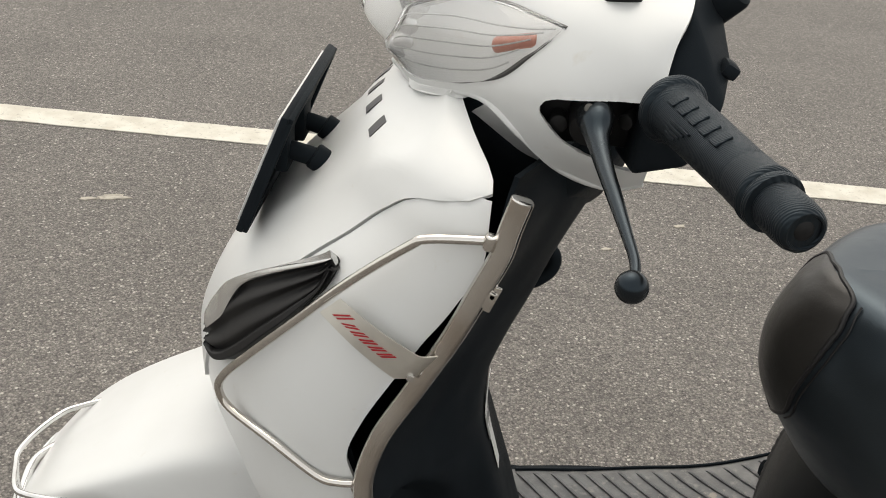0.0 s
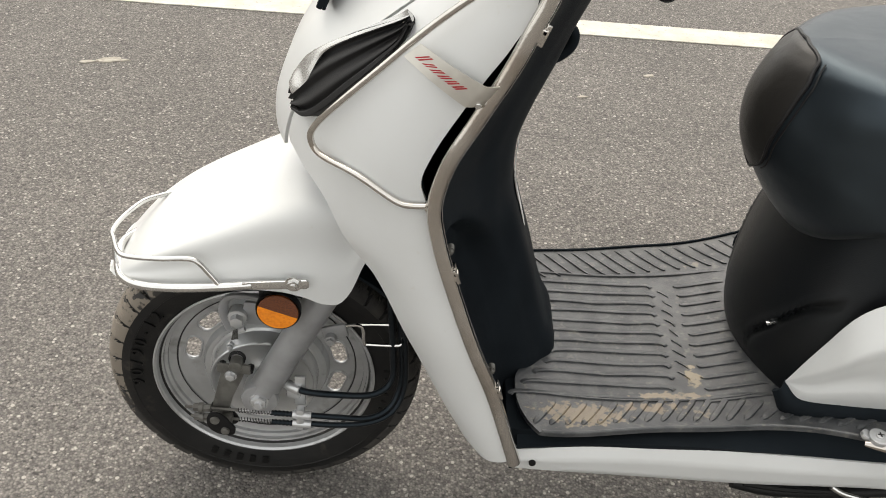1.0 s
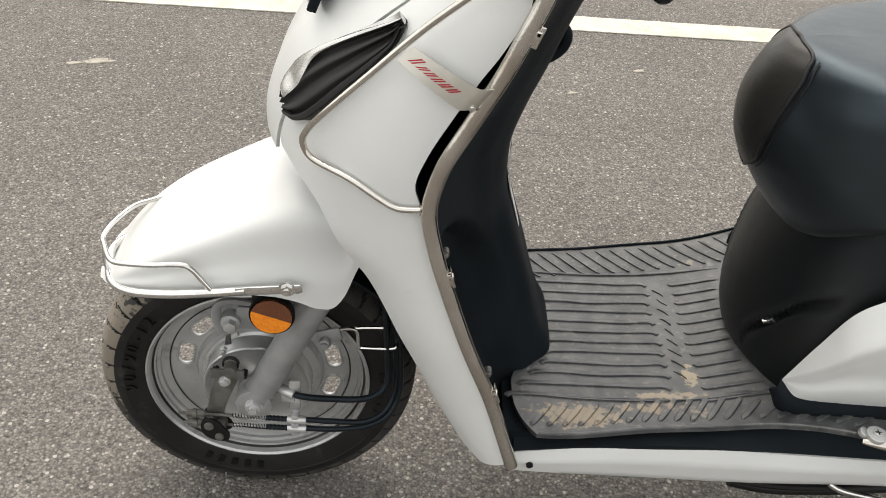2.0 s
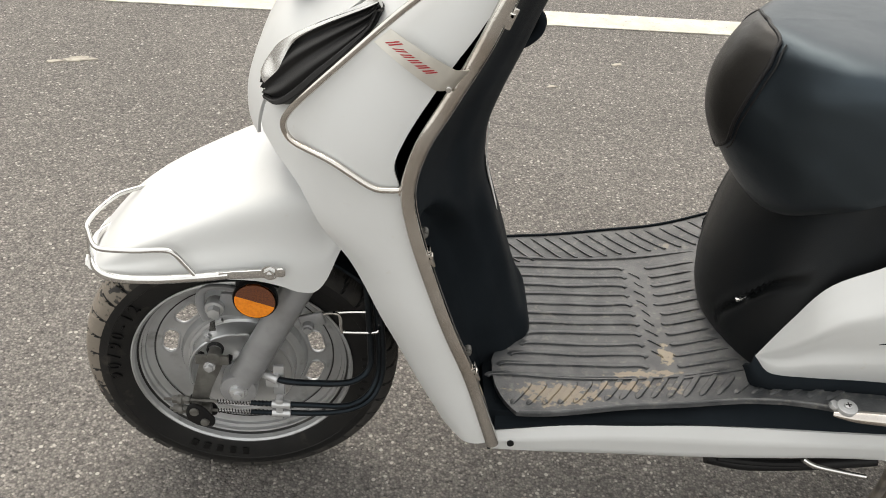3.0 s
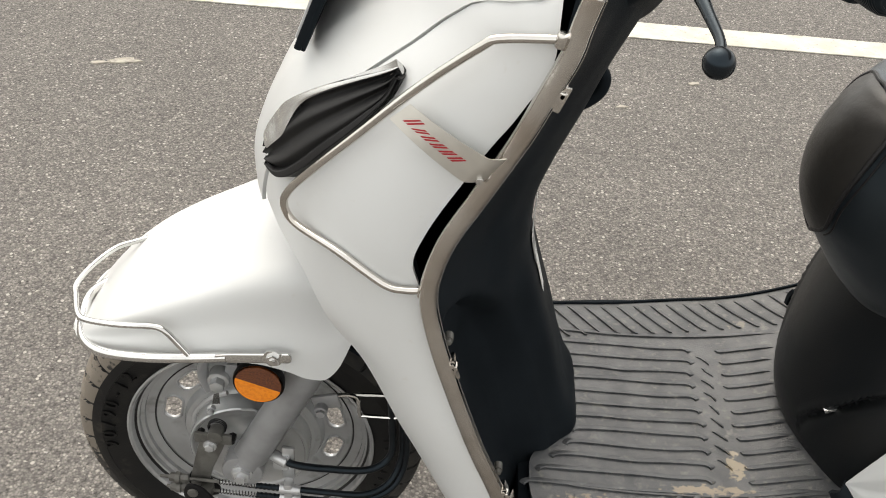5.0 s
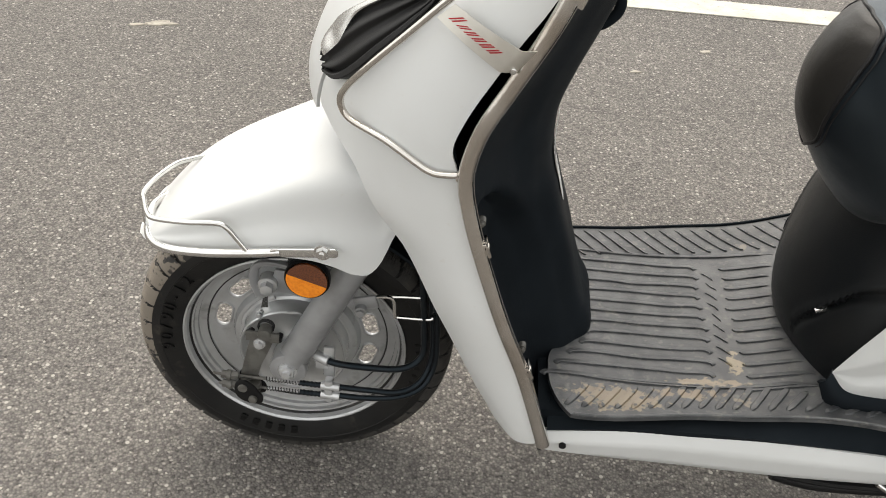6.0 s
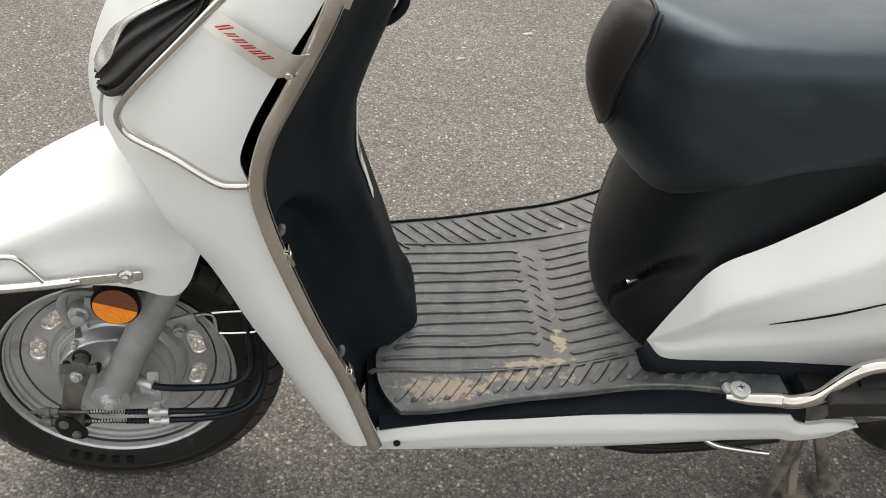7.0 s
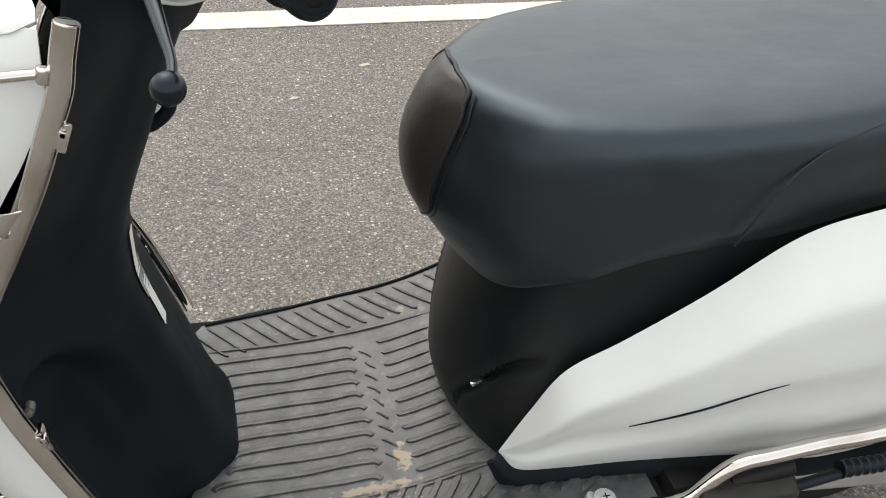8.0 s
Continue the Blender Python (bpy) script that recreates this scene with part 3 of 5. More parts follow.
for k in range(20):
    x = 0.142 + 0.0205 * k
    e = mat_edge(x) - 0.012
    deep = lerp(0.043, 0.018, step(0.36, 0.47, x))
    part("rib", rib([(x - 0.006, -e), (x + 0.008, -e + deep * 0.45), (x + 0.024, -e + deep)], 0.0085, 0.0026, True), MAT, floor_mat)
for side in (1, -1):
    part("mat_lip", tube([mat_point(x, side * ((mat_edge(x) if side == -1 else mat_far(x)) - 0.001)) + Vector((0, 0, 0.001)) for x in np.linspace(0.142, 0.585, 18)], 0.0022, 8, 3), BLACK if side == 1 else MAT, floor_mat)
for k in range(9):
    y = 0.085 - 0.0222 * k
    part("rib", rib([(0.334 + rr.uniform(-0.002, 0.003), y), (0.341, y - 0.008), (0.347 + rr.uniform(-0.002, 0.004), y - 0.016)], 0.0035, 0.0018), MAT, floor_mat)

# seat
seat_top = curve_of((0.35, 0.40, 0.45, 0.52, 0.60, 0.75, 0.90, 1.10), (0.802, 0.806, 0.809, 0.812, 0.818, 0.830, 0.856, 0.875))
seat_hem = curve_of((0.35, 0.42, 0.445, 0.49, 0.55, 0.623, 0.706, 0.80, 1.10), (0.570, 0.571, 0.578, 0.622, 0.660, 0.681, 0.694, 0.718, 0.75))
seat_w = curve_of((0.34, 0.40, 0.46, 0.52, 0.60, 0.70, 0.9, 1.1), (0.078, 0.095, 0.135, 0.158, 0.172, 0.178, 0.178, 0.15))
lev_h = curve_of((0, 0.15, 0.35, 0.55, 0.70, 0.82, 0.92, 1.0), (0.0, 0.13, 0.40, 0.64, 0.84, 0.945, 0.99, 1.0))
lev_w = curve_of((0, 0.15, 0.35, 0.55, 0.70, 0.82, 0.92, 1.0), (0.975, 0.995, 1.0, 0.995, 0.958, 0.855, 0.58, 0.0))
lev_x = curve_of((0, 0.15, 0.35, 0.55, 0.70, 0.82, 0.92, 1.0), (0.432, 0.406, 0.366, 0.356, 0.369, 0.386, 0.403, 0.425))


def seat_at(u, v, out=0.0):
    q = 2 * u - 1
    n = lev_x(v)
    a = abs(q)
    if a < 0.22:
        w = a / 0.22 * math.pi / 2
        x, k = n + 0.095 * (1 - math.cos(w)), math.sin(w)
    else:
        x, k = n + 0.095 + ((a - 0.22) / 0.78) ** 1.3 * (1.08 - n - 0.095), 1.0
    y = math.copysign(seat_w(x) * lev_w(v) * k, q)
    z = lerp(seat_hem(x), seat_top(x), lev_h(v))
    p = Vector((x, y, z))
    fold = 0.0022 * noise.noise((x * 8, y * 9, z * 17)) + 0.0011 * noise.noise((x * 21 + 5, y * 24, z * 30))
    p += Vector((-0.3, math.copysign(1, y) * min(1, abs(y) * 20), 0.4)) * fold * step(0.02, 0.12, v)
    if out:
        c = Vector((x + 0.12, 0, lerp(seat_hem(x), seat_top(x), 0.45)))
        p += (p - c).normalized() * out
    return p


seat = part("seat", sheet(seat_at, 240, 80, flip=True), VINYL, scooter, "black vinyl covered seat with stitched piping")
lev_v = curve_of((0.0, 0.13, 0.40, 0.64, 0.84, 0.945, 0.99, 1.0), (0, 0.15, 0.35, 0.55, 0.70, 0.82, 0.92, 1.0))


def nose_at(y, z, out):
    """The point of the seat's nose at a given y and height."""
    x = 0.38
    for _ in range(6):
        v = lev_v((z - seat_hem(x)) / (seat_top(x) - seat_hem(x)))
        k = min(abs(y) / max(seat_w(x) * lev_w(v), 1e-4), 1.0)
        x = lev_x(v) + 0.095 * (1 - math.sqrt(1 - k * k))
    return Vector((x, y, z)) + Vector((-1.0, y * 4, (z - 0.72) * 5)).normalized() * (out + 0.0012)


nose_half = curve_of((0, 0.12, 0.25, 0.4, 0.55, 0.7, 0.85, 1.0), (0.0, 0.038, 0.052, 0.060, 0.0595, 0.052, 0.040, 0.0))
nose_high = curve_of((0, 0.12, 0.25, 0.4, 0.55, 0.7, 0.85, 1.0), (0.804, 0.800, 0.788, 0.765, 0.733, 0.695, 0.660, 0.634))
loop = [nose_at(-nose_half(k / 24), nose_high(k / 24), 0.0006) for k in range(24)] + [nose_at(nose_half(1 - k / 24), nose_high(1 - k / 24), 0.0006) for k in range(24)]
piping = part("piping", tube(loop, 0.0026, 8, 2, closed=True), THREAD, seat)
part("stitching", tube([nose_at(p.y * 1.10, 0.728 + (p.z - 0.728) * 1.04, 0.0004) for p in loop[5:22]], 0.0011, 6, 2), THREAD, seat)
part("nose_panel", sheet(lambda u, v: nose_at(lerp(-1, 1, v) * nose_half(lerp(0.04, 0.96, u)) * 0.97, nose_high(lerp(0.04, 0.96, u)), 0.0016 + 0.002 * math.sin(math.pi * u) * math.sin(math.pi * v)), 30, 24, flip=True), NOSE_VINYL, seat, "brownish vinyl nose panel")

part("seat_seam", tube([(0.640, -0.187, 0.694), (0.662, -0.186, 0.735), (0.690, -0.181, 0.770), (0.735, -0.174, 0.797), (0.80, -0.168, 0.818), (0.90, -0.165, 0.84)], 0.0015, 6, 8), THREAD, seat)

# body under the seat
under_x = curve_of((0.33, 0.36, 0.39, 0.425, 0.46, 0.51, 0.54, 0.57, 0.60, 0.65, 0.70, 0.76), (0.442, 0.426, 0.413, 0.407, 0.409, 0.419, 0.427, 0.435, 0.444, 0.462, 0.50, 0.60))
under_w = curve_of((0.38, 0.42, 0.45, 0.50, 0.56, 0.62, 0.9, 1.05), (0.09, 0.12, 0.152, 0.170, 0.180, 0.186, 0.19, 0.17))


def under_at(u, v):
    q = 2 * u - 1
    z = lerp(0.33, 0.76, v)
    n = under_x(z)
    a = abs(q)
    if a < 0.3:
        w = a / 0.3 * math.pi / 2
        x, k = n + 0.080 * (1 - math.cos(w)), math.sin(w)
    else:
        x, k = n + 0.080 + (a - 0.3) / 0.7 * (1.05 - n - 0.080), 1.0
    wid = lerp(under_w(x), min(under_w(x), seat_w(x) * 0.975 - 0.0025), step(0.46, 0.66, z))
    p = Vector((x, math.copysign(wid * k, q), z))
    if 0.10 < a < 0.25:
        # a pressed slot with a lip over it, on both sides
        w = (a - 0.10) / 0.15
        d, long = z - slot_z(w), math.sin(math.pi * w ** 0.8) ** 0.8
        p += Vector((0.55, -math.copysign(0.8, q), 0)) * long * (0.011 * math.exp(-(d / 0.009) ** 2) - 0.0035 * math.exp(-((d - 0.018) / 0.010) ** 2))
    return p


slot_z = curve_of((0, 0.14, 0.36, 0.55, 0.91, 1), (0.398, 0.419, 0.456, 0.497, 0.527, 0.531))
part("under_seat_panel", sheet(under_at, 340, 150, 0.004, flip=True), PANEL, scooter, "black plastic panel below the seat, dusty")

# white rear side panels
def tail_line(points):
    f = [curve_of([k / (len(points) - 1) for k in range(len(points))], [p[i] for p in points]) for i in range(3)]
    return lambda u: Vector((f[0](u), f[1](u), f[2](u)))


tail_up = tail_line([(0.442, -0.166, 0.423), (0.466, -0.175, 0.490), (0.494, -0.182, 0.549), (0.549, -0.186, 0.586), (0.623, -0.192, 0.641), (0.706, -0.194, 0.704), (0.793, -0.194, 0.730), (0.95, -0.192, 0.76), (1.10, -0.16, 0.78)])
tail_mid = tail_line([(0.442, -0.167, 0.422), (0.468, -0.188, 0.44), (0.51, -0.205, 0.475), (0.559, -0.218, 0.495), (0.62, -0.238, 0.528), (0.695, -0.254, 0.566), (0.80, -0.26, 0.585), (0.95, -0.25, 0.61), (1.10, -0.19, 0.64)])
tail_low = tail_line([(0.443, -0.167, 0.420), (0.462, -0.184, 0.409), (0.51, -0.194, 0.414), (0.574, -0.204, 0.422), (0.64, -0.215, 0.428), (0.70, -0.224, 0.431), (0.80, -0.235, 0.42), (0.95, -0.23, 0.45), (1.10, -0.18, 0.50)])


def tail_at(u, v, out=0.0):
    a, b, c = tail_up(u), tail_mid(u), tail_low(u)
    if v < 0.55:
        k = v / 0.55
        p = a.lerp(b, k) + Vector((0, -0.016 * math.sin(math.pi * k), 0.004 * math.sin(math.pi * k))) * min(1, u * 5)
    else:
        k = (v - 0.55) / 0.45
        p = b.lerp(c, k) + Vector((0, 0.003 * math.sin(math.pi * min(1, k * 2.2)) - 0.005 * math.sin(math.pi * k), 0)) * min(1, u * 4)
    p -= Vector((0, 0.0045 * max(0, 1 - abs(v - 0.27) / 0.13) * min(1, u * 6), 0))
    return p - Vector((0, out, 0))


def crack_at(u, v):
    w = 0.022 * math.sin(math.pi * u) ** 0.7 * (0.4 + 0.6 * (1 - u))
    return tail_at(lerp(0.375, 0.635, u), 0.555 + w * (v - 0.3), 0.0012)


def band_at(u, v):
    p = tail_low(lerp(0.0, 0.86, u))
    return Vector((p.x - 0.012 * v * (1 - step(0, 0.2, u)), p.y + 0.004 - 0.008 * math.sin(math.pi * v), p.z - 0.036 * v * (0.5 + 0.5 * step(0, 0.1, u)) + 0.004 * (1 - v)))


for side in (1, -1):
    put = (lambda bm: bm) if side == 1 else flipped
    tail = part("side_panel", put(sheet(tail_at if side == 1 else (lambda u, v: tail_at(lerp(0.27, 1, u), v)), 90, 36, 0.004, flip=True)), WHITE, scooter, "white painted rear side panel")
    part("slot", put(sheet(crack_at, 30, 3, 0.0008, flip=True)), BLACK, tail)
    part("lower_band", put(sheet(band_at if side == 1 else (lambda u, v: band_at(lerp(0.16, 1, u), v)), 60, 8, 0.006, flip=True)), BLACK, scooter, "black plastic band below the side panel")

# front wheel
WC = Vector((-0.238, 0, 0.2335))
front_wheel = new("front_wheel")
front_wheel.parent = scooter
# the wheel leans and steers a little
front_wheel.matrix_local = pose(-0.2405, 0.011, 0.231, 1.3, 0, 2.5) @ Matrix.Scale(0.985, 4) @ Matrix.Translation(-WC)


def tyre_mesh(band):
    """The sidewalls, or the tread band with its cross grooves."""
    wall = [(0.153, -0.026), (0.161, -0.035), (0.180, -0.043), (0.194, -0.0458), (0.1945, -0.0466), (0.2005, -0.0462), (0.2040, -0.0455), (0.207, -0.0450)]
    crown = [(0.207, -0.0450), (0.2085, -0.0449), (0.211, -0.0446), (0.214, -0.0435), (0.218, -0.0415), (0.222, -0.0385), (0.2255, -0.034), (0.2295, -0.025), (0.2318, -0.014), (0.2335, -0.010), (0.2335, 0.0)]
    crown = crown + [(r, -y) for r, y in crown[-2::-1]]
    n = 1000
    bm = bmesh.new()

    def strip(prof, cutting):
        rings = []
        for i in range(n):
            turn = 2 * math.pi * i / n
            ring = []
            for r, y in prof:
                if cutting and r > 0.2095:
                    ph = (turn * 40 / (2 * math.pi) + 0.9 * math.sin(abs(y) * 30)) % 1.0
                    if ph < 0.13 and abs(y) > 0.010:
                        r -= 0.0058 * step(0.2085, 0.214, r)
                    elif ph > 0.4 and (ph * 7) % 1.0 < 0.28 and 0.016 < abs(y) < 0.0405:
                        r -= 0.0014
                    if abs(y) < 0.012 and abs(y) > 0.002:
                        r -= 0.002
                ring.append(bm.verts.new(WC + Vector((r * math.cos(turn), y, r * math.sin(turn)))))
            rings.append(ring)
        for i in range(n):
            a, b = rings[i], rings[(i + 1) % n]
            for j in range(len(prof) - 1):
                fc = bm.faces.new([a[j], b[j], b[j + 1], a[j + 1]])
                if cutting:
                    ph = ((i + 0.5) / n * 40 + 0.9 * math.sin(abs(prof[j][1]) * 30)) % 1.0
                    # groove faces take the darker rubber colour
                    fc.material_index = 1 if (ph < 0.13 and abs(prof[j][1]) > 0.010) else 0
    if band:
        strip(crown, True)
    else:
        strip(wall, False)
        strip([(r, -y) for r, y in wall[::-1]], False)
    return bm


tyre = part("tyre", tyre_mesh(False), TYRE, front_wheel, "black rubber tyre, dusty at the shoulder", 25)
tread = part("tread", tyre_mesh(True), TREAD, front_wheel, "tan dusty block tread", 25)
tread.data.materials.append(TYRE)
rim_profile = [(0.157, -0.030), (0.1605, -0.034), (0.1635, -0.0365), (0.1640, -0.0390), (0.1615, -0.0400), (0.1585, -0.0375), (0.1570, -0.0330), (0.1565, -0.0280), (0.1530, -0.0268), (0.1515, -0.0262), (0.1510, -0.0205),
               (0.1475, -0.0195), (0.1465, -0.0190), (0.1460, -0.0135), (0.1430, -0.0125), (0.1385, -0.0110), (0.1340, -0.0105), (0.1325, -0.0080), (0.134, 0.0), (0.142, 0.006), (0.150, 0.014), (0.158, 0.026), (0.164, 0.034), (0.166, 0.03), (0.158, 0.022)]
part("rim", lathe(rim_profile, WC, 140), RIM, front_wheel, "silver painted pressed steel rim", 22)
# thin dark ring where the disc meets the rim
part("rim_edge", lathe([(0.1330, -0.0112), (0.1338, -0.0122), (0.1348, -0.0112), (0.1338, -0.0100)], WC, 120), TYRE, front_wheel, "thin dark line inside the rim", 40)
disc_profile = [(0.05, -0.024), (0.086, -0.024), (0.0905, -0.022), (0.0930, -0.0165), (0.0950, -0.0100), (0.0985, -0.0080), (0.124, -0.0080), (0.1275, -0.0095), (0.1325, -0.0095), (0.1325, -0.004), (0.128, -0.003), (0.096, -0.003), (0.09, -0.010), (0.086, -0.018), (0.05, -0.018)]
knives, slots = [], []
for mid in (152, -2, 255):
    for off in (-16, 16):
        a = radians(mid + off)
        pts = []
        for k in range(24):
            w = 2 * math.pi * k / 24
            px, pz = 0.012 * math.cos(w), 0.012 * math.sin(w) + (0.0105 if math.sin(w) >= 0 else -0.0105)
            pts.append((WC.x + 0.111 * math.cos(a) + px * math.cos(a) - pz * math.sin(a), WC.z + 0.111 * math.sin(a) + px * math.sin(a) + pz * math.cos(a)))
        knives.append(prism(pts, -0.05, 0.05))
        slots.append([(x, -0.0082, z) for x, z in pts])
part("wheel_disc", cut(lathe(disc_profile, WC, 120), join(*knives)), RIM, front_wheel, "silver pressed steel disc with oval slots", 30)
for ring in slots:
    part("slot_rim", tube(ring, 0.0017, 8, 2, closed=True), RIM, front_wheel)
part("hub", lathe([(0.0, -0.062), (0.018, -0.062), (0.022, -0.058), (0.030, -0.0565), (0.040, -0.0500), (0.052, -0.0470), (0.068, -0.0480), (0.0725, -0.0500), (0.0745, -0.0530), (0.0770, -0.0535), (0.0785, -0.0515), (0.0790, -0.0470), (0.0790, -0.026), (0.0840, -0.0235), (0.0840, 0.02), (0.03, 0.04), (0.0, 0.04)], WC, 96, closed=False), CAST, front_wheel, "grey cast brake drum plate", 24)

# fork legs
AX = Vector((-0.2355, -0.070, 0.240))
FT = Vector((-0.083, -0.076, 0.567))
for side in (1, -1):
    put = (lambda bm: bm) if side == 1 else flipped
    fork = part("fork_leg", put(join(rod(AX + (FT - AX) * 0.03, FT, 0.0215, 28), rod((AX.x, AX.y - 0.018, AX.z), (AX.x, AX.y + 0.018, AX.z), 0.026, 28, bevel=0.003))), FORK, scooter, "grey painted front fork leg")
    if side == 1:
        part("axle_nut", join(rod((AX.x, AX.y - 0.026, AX.z), (AX.x, AX.y - 0.018, AX.z), 0.0115, 6, bevel=0.001), rod((AX.x, AX.y - 0.020, AX.z), (AX.x, AX.y - 0.0175, AX.z), 0.014, 20), rod((AX.x, AX.y - 0.031, AX.z), (AX.x, AX.y - 0.025, AX.z), 0.006, 14)), CAST, fork)

# front mudguard
fen_top = curve_of((-0.436, -0.432, -0.413, -0.375, -0.327, -0.274, -0.216, -0.15, -0.08), (0.420, 0.425, 0.448, 0.484, 0.519, 0.553, 0.587, 0.612, 0.615))
fen_low = curve_of((-0.436, -0.40, -0.36, -0.30, -0.20, -0.165, -0.14, -0.122, -0.108, -0.095, -0.08), (0.425, 0.445, 0.452, 0.462, 0.470, 0.464, 0.456, 0.458, 0.478, 0.515, 0.55))
fen_w = curve_of((-0.436, -0.43, -0.41, -0.38, -0.33, -0.25, -0.15, -0.08), (0.03, 0.055, 0.085, 0.103, 0.115, 0.123, 0.126, 0.122))
fen_sec_y = curve_of((0, 0.2, 0.4, 0.55, 0.7, 1.0), (0, 0.42, 0.78, 0.94, 1.0, 1.02))
fen_sec_z = curve_of((0, 0.2, 0.4, 0.55, 0.7, 1.0), (1.0, 0.97, 0.86, 0.68, 0.42, 0.0))


def fender_at(u, v):
    q = 2 * v - 1
    x = lerp(-0.436, -0.08, u ** 1.25)
    w, t, b = fen_w(x), fen_top(x), fen_low(x)
    crease = (0.0042 * math.exp(-((abs(q) - 0.47) / 0.10) ** 2) - 0.0030 * math.exp(-((abs(q) - 0.68) / 0.11) ** 2)) * step(-0.43, -0.33, x)
    return Vector((x, math.copysign(w * fen_sec_y(abs(q)) + crease, q), lerp(b, t, fen_sec_z(abs(q))) + crease * 0.8))


part("front_mudguard", sheet(fender_at, 80, 100, 0.003), WHITE, scooter, "white painted front mudguard")


def inner_fender_at(u, v):
    a = radians(lerp(6, 62, u))
    r = 0.262
    return Vector((WC.x + r * math.cos(a) + 0.01, lerp(-0.105, 0.105, v), WC.z + r * math.sin(a) + 0.02 * u))


part("inner_fender", sheet(inner_fender_at, 24, 6, 0.004), BLACK, scooter)

# steel guards
GUARD = [(0.0800, -0.240, 0.956), (0.0745, -0.241, 0.934), (0.0700, -0.242, 0.912), (0.0590, -0.242, 0.883), (0.0435, -0.242, 0.843), (0.0175, -0.242, 0.788), (-0.0065, -0.242, 0.736), (-0.016, -0.242, 0.687), (-0.008, -0.242, 0.641), (0.011, -0.243, 0.583), (0.040, -0.243, 0.505), (0.073, -0.243, 0.428), (0.109, -0.247, 0.327)]
LOOP = [(0.063, -0.240, 0.923), (0.020, -0.240, 0.919), (0.006, -0.239, 0.911), (-0.036, -0.226, 0.869), (-0.080, -0.214, 0.819), (-0.120, -0.202, 0.773), (-0.144, -0.190, 0.741), (-0.150, -0.186, 0.722), (-0.139, -0.190, 0.706), (-0.098, -0.218, 0.702), (-0.056, -0.234, 0.684), (-0.037, -0.238, 0.683), (-0.020, -0.238, 0.685)]
for side in (1, -1):
    put = (lambda bm: bm) if side == 1 else flipped
    guard = part("leg_guard", put(tube(GUARD if side == 1 else [(x + 0.012 * step(0.62, 0.46, z), y, z) for x, y, z in GUARD], 0.0085, 20, 8)), STEEL, scooter, "stainless steel tube guard with brown patches")
    part("guard_loop", put(tube(LOOP, 0.0037, 12, 6)), STEEL, guard)
    tip, way = Vector(GUARD[0]), (Vector(GUARD[0]) - Vector(GUARD[1])).normalized()
    part("tube_end", put(rod(tip - way * 0.002, tip + way * 0.0012, 0.0078, 24, bevel=0.0008)), CHROME, guard, "flat bright cap of the tube")

# guard fittings: clamps, name plate
def clamp_at(x, z, y=-0.246):
    up = Vector((guard_x(z + 0.02) - guard_x(z - 0.02), 0, 0.04)).normalized()
    turn = Matrix.Rotation(math.atan2(up.x, up.z), 4, "Y")
    strap = block((x + 0.009, y + 0.006, z), (0.012, 0.018, 0.015), 0.002, turn)
    ear = block((x + 0.013, y + 0.002, z - 0.001), (0.006, 0.004, 0.022), 0.001, turn)
    pin = rod((x + 0.013, y - 0.003, z + 0.003), (x + 0.013, y + 0.006, z + 0.003), 0.003, 12, bevel=0.001)
    return join(strap, ear, pin)


def hook_at(x, z):
    """A bolt head with its washer, on the shield just above a clamp."""
    return join(rod((x, -0.239, z + 0.020), (x, -0.232, z + 0.020), 0.0030, 16, bevel=0.0011), rod((x, -0.2345, z + 0.020), (x, -0.226, z + 0.020), 0.0042, 16))


for side in (1, -1):
    put = (lambda bm: bm) if side == 1 else flipped
    host = guard if side == -1 else bpy.data.objects["leg_guard"]
    for x, z in ((0.0625, 0.880), (0.004, 0.604), (0.067, 0.440)):
        part("clamp", put(clamp_at(guard_x(z) - 0.004, z)), STEEL, host, "small bright steel clamp")
    for x, z in ((0.006, 0.608), (0.069, 0.444)):
        part("hook_bolt", put(hook_at(guard_x(z + 0.02) + 0.009, z)), RUSTY, host, "small dull steel bolt beside the clamp")
    for p in (LOOP[0], LOOP[-1]):
        part("weld", put(rod(Vector(p) + Vector((-0.002, -0.002, -0.006)), Vector(p) + Vector((0.0, -0.002, 0.006)), 0.0052, 12, bevel=0.002)), STEEL, host)

PLATE_STEEL = shade("brushed_name_plate", (0.60, 0.58, 0.53), 0.38, 0.85, second=(0.50, 0.48, 0.44), scale=30, grain=0.06, grain_scale=700)
RED = shade("red_print", (0.33, 0.010, 0.016), 0.5)
NTL, NBL, NTR, NBR = Vector((-0.042, -0.229, 0.855)), Vector((-0.057, -0.229, 0.841)), Vector((0.021, -0.252, 0.828)), Vector((0.003, -0.252, 0.806))


def name_at(u, v, out=0.0):
    p = NTL.lerp(NTR, min(u, 1)).lerp(NBL.lerp(NBR, min(u, 1)), v)
    p += Vector((0, -0.004 * math.sin(math.pi * min(u, 1)) - out, 0))
    if u > 1:
        w = (u - 1) * 5
        p += Vector((0.020 * math.sin(w), 0.012 * (1 - math.cos(w)), 0.001 * w))
    return p


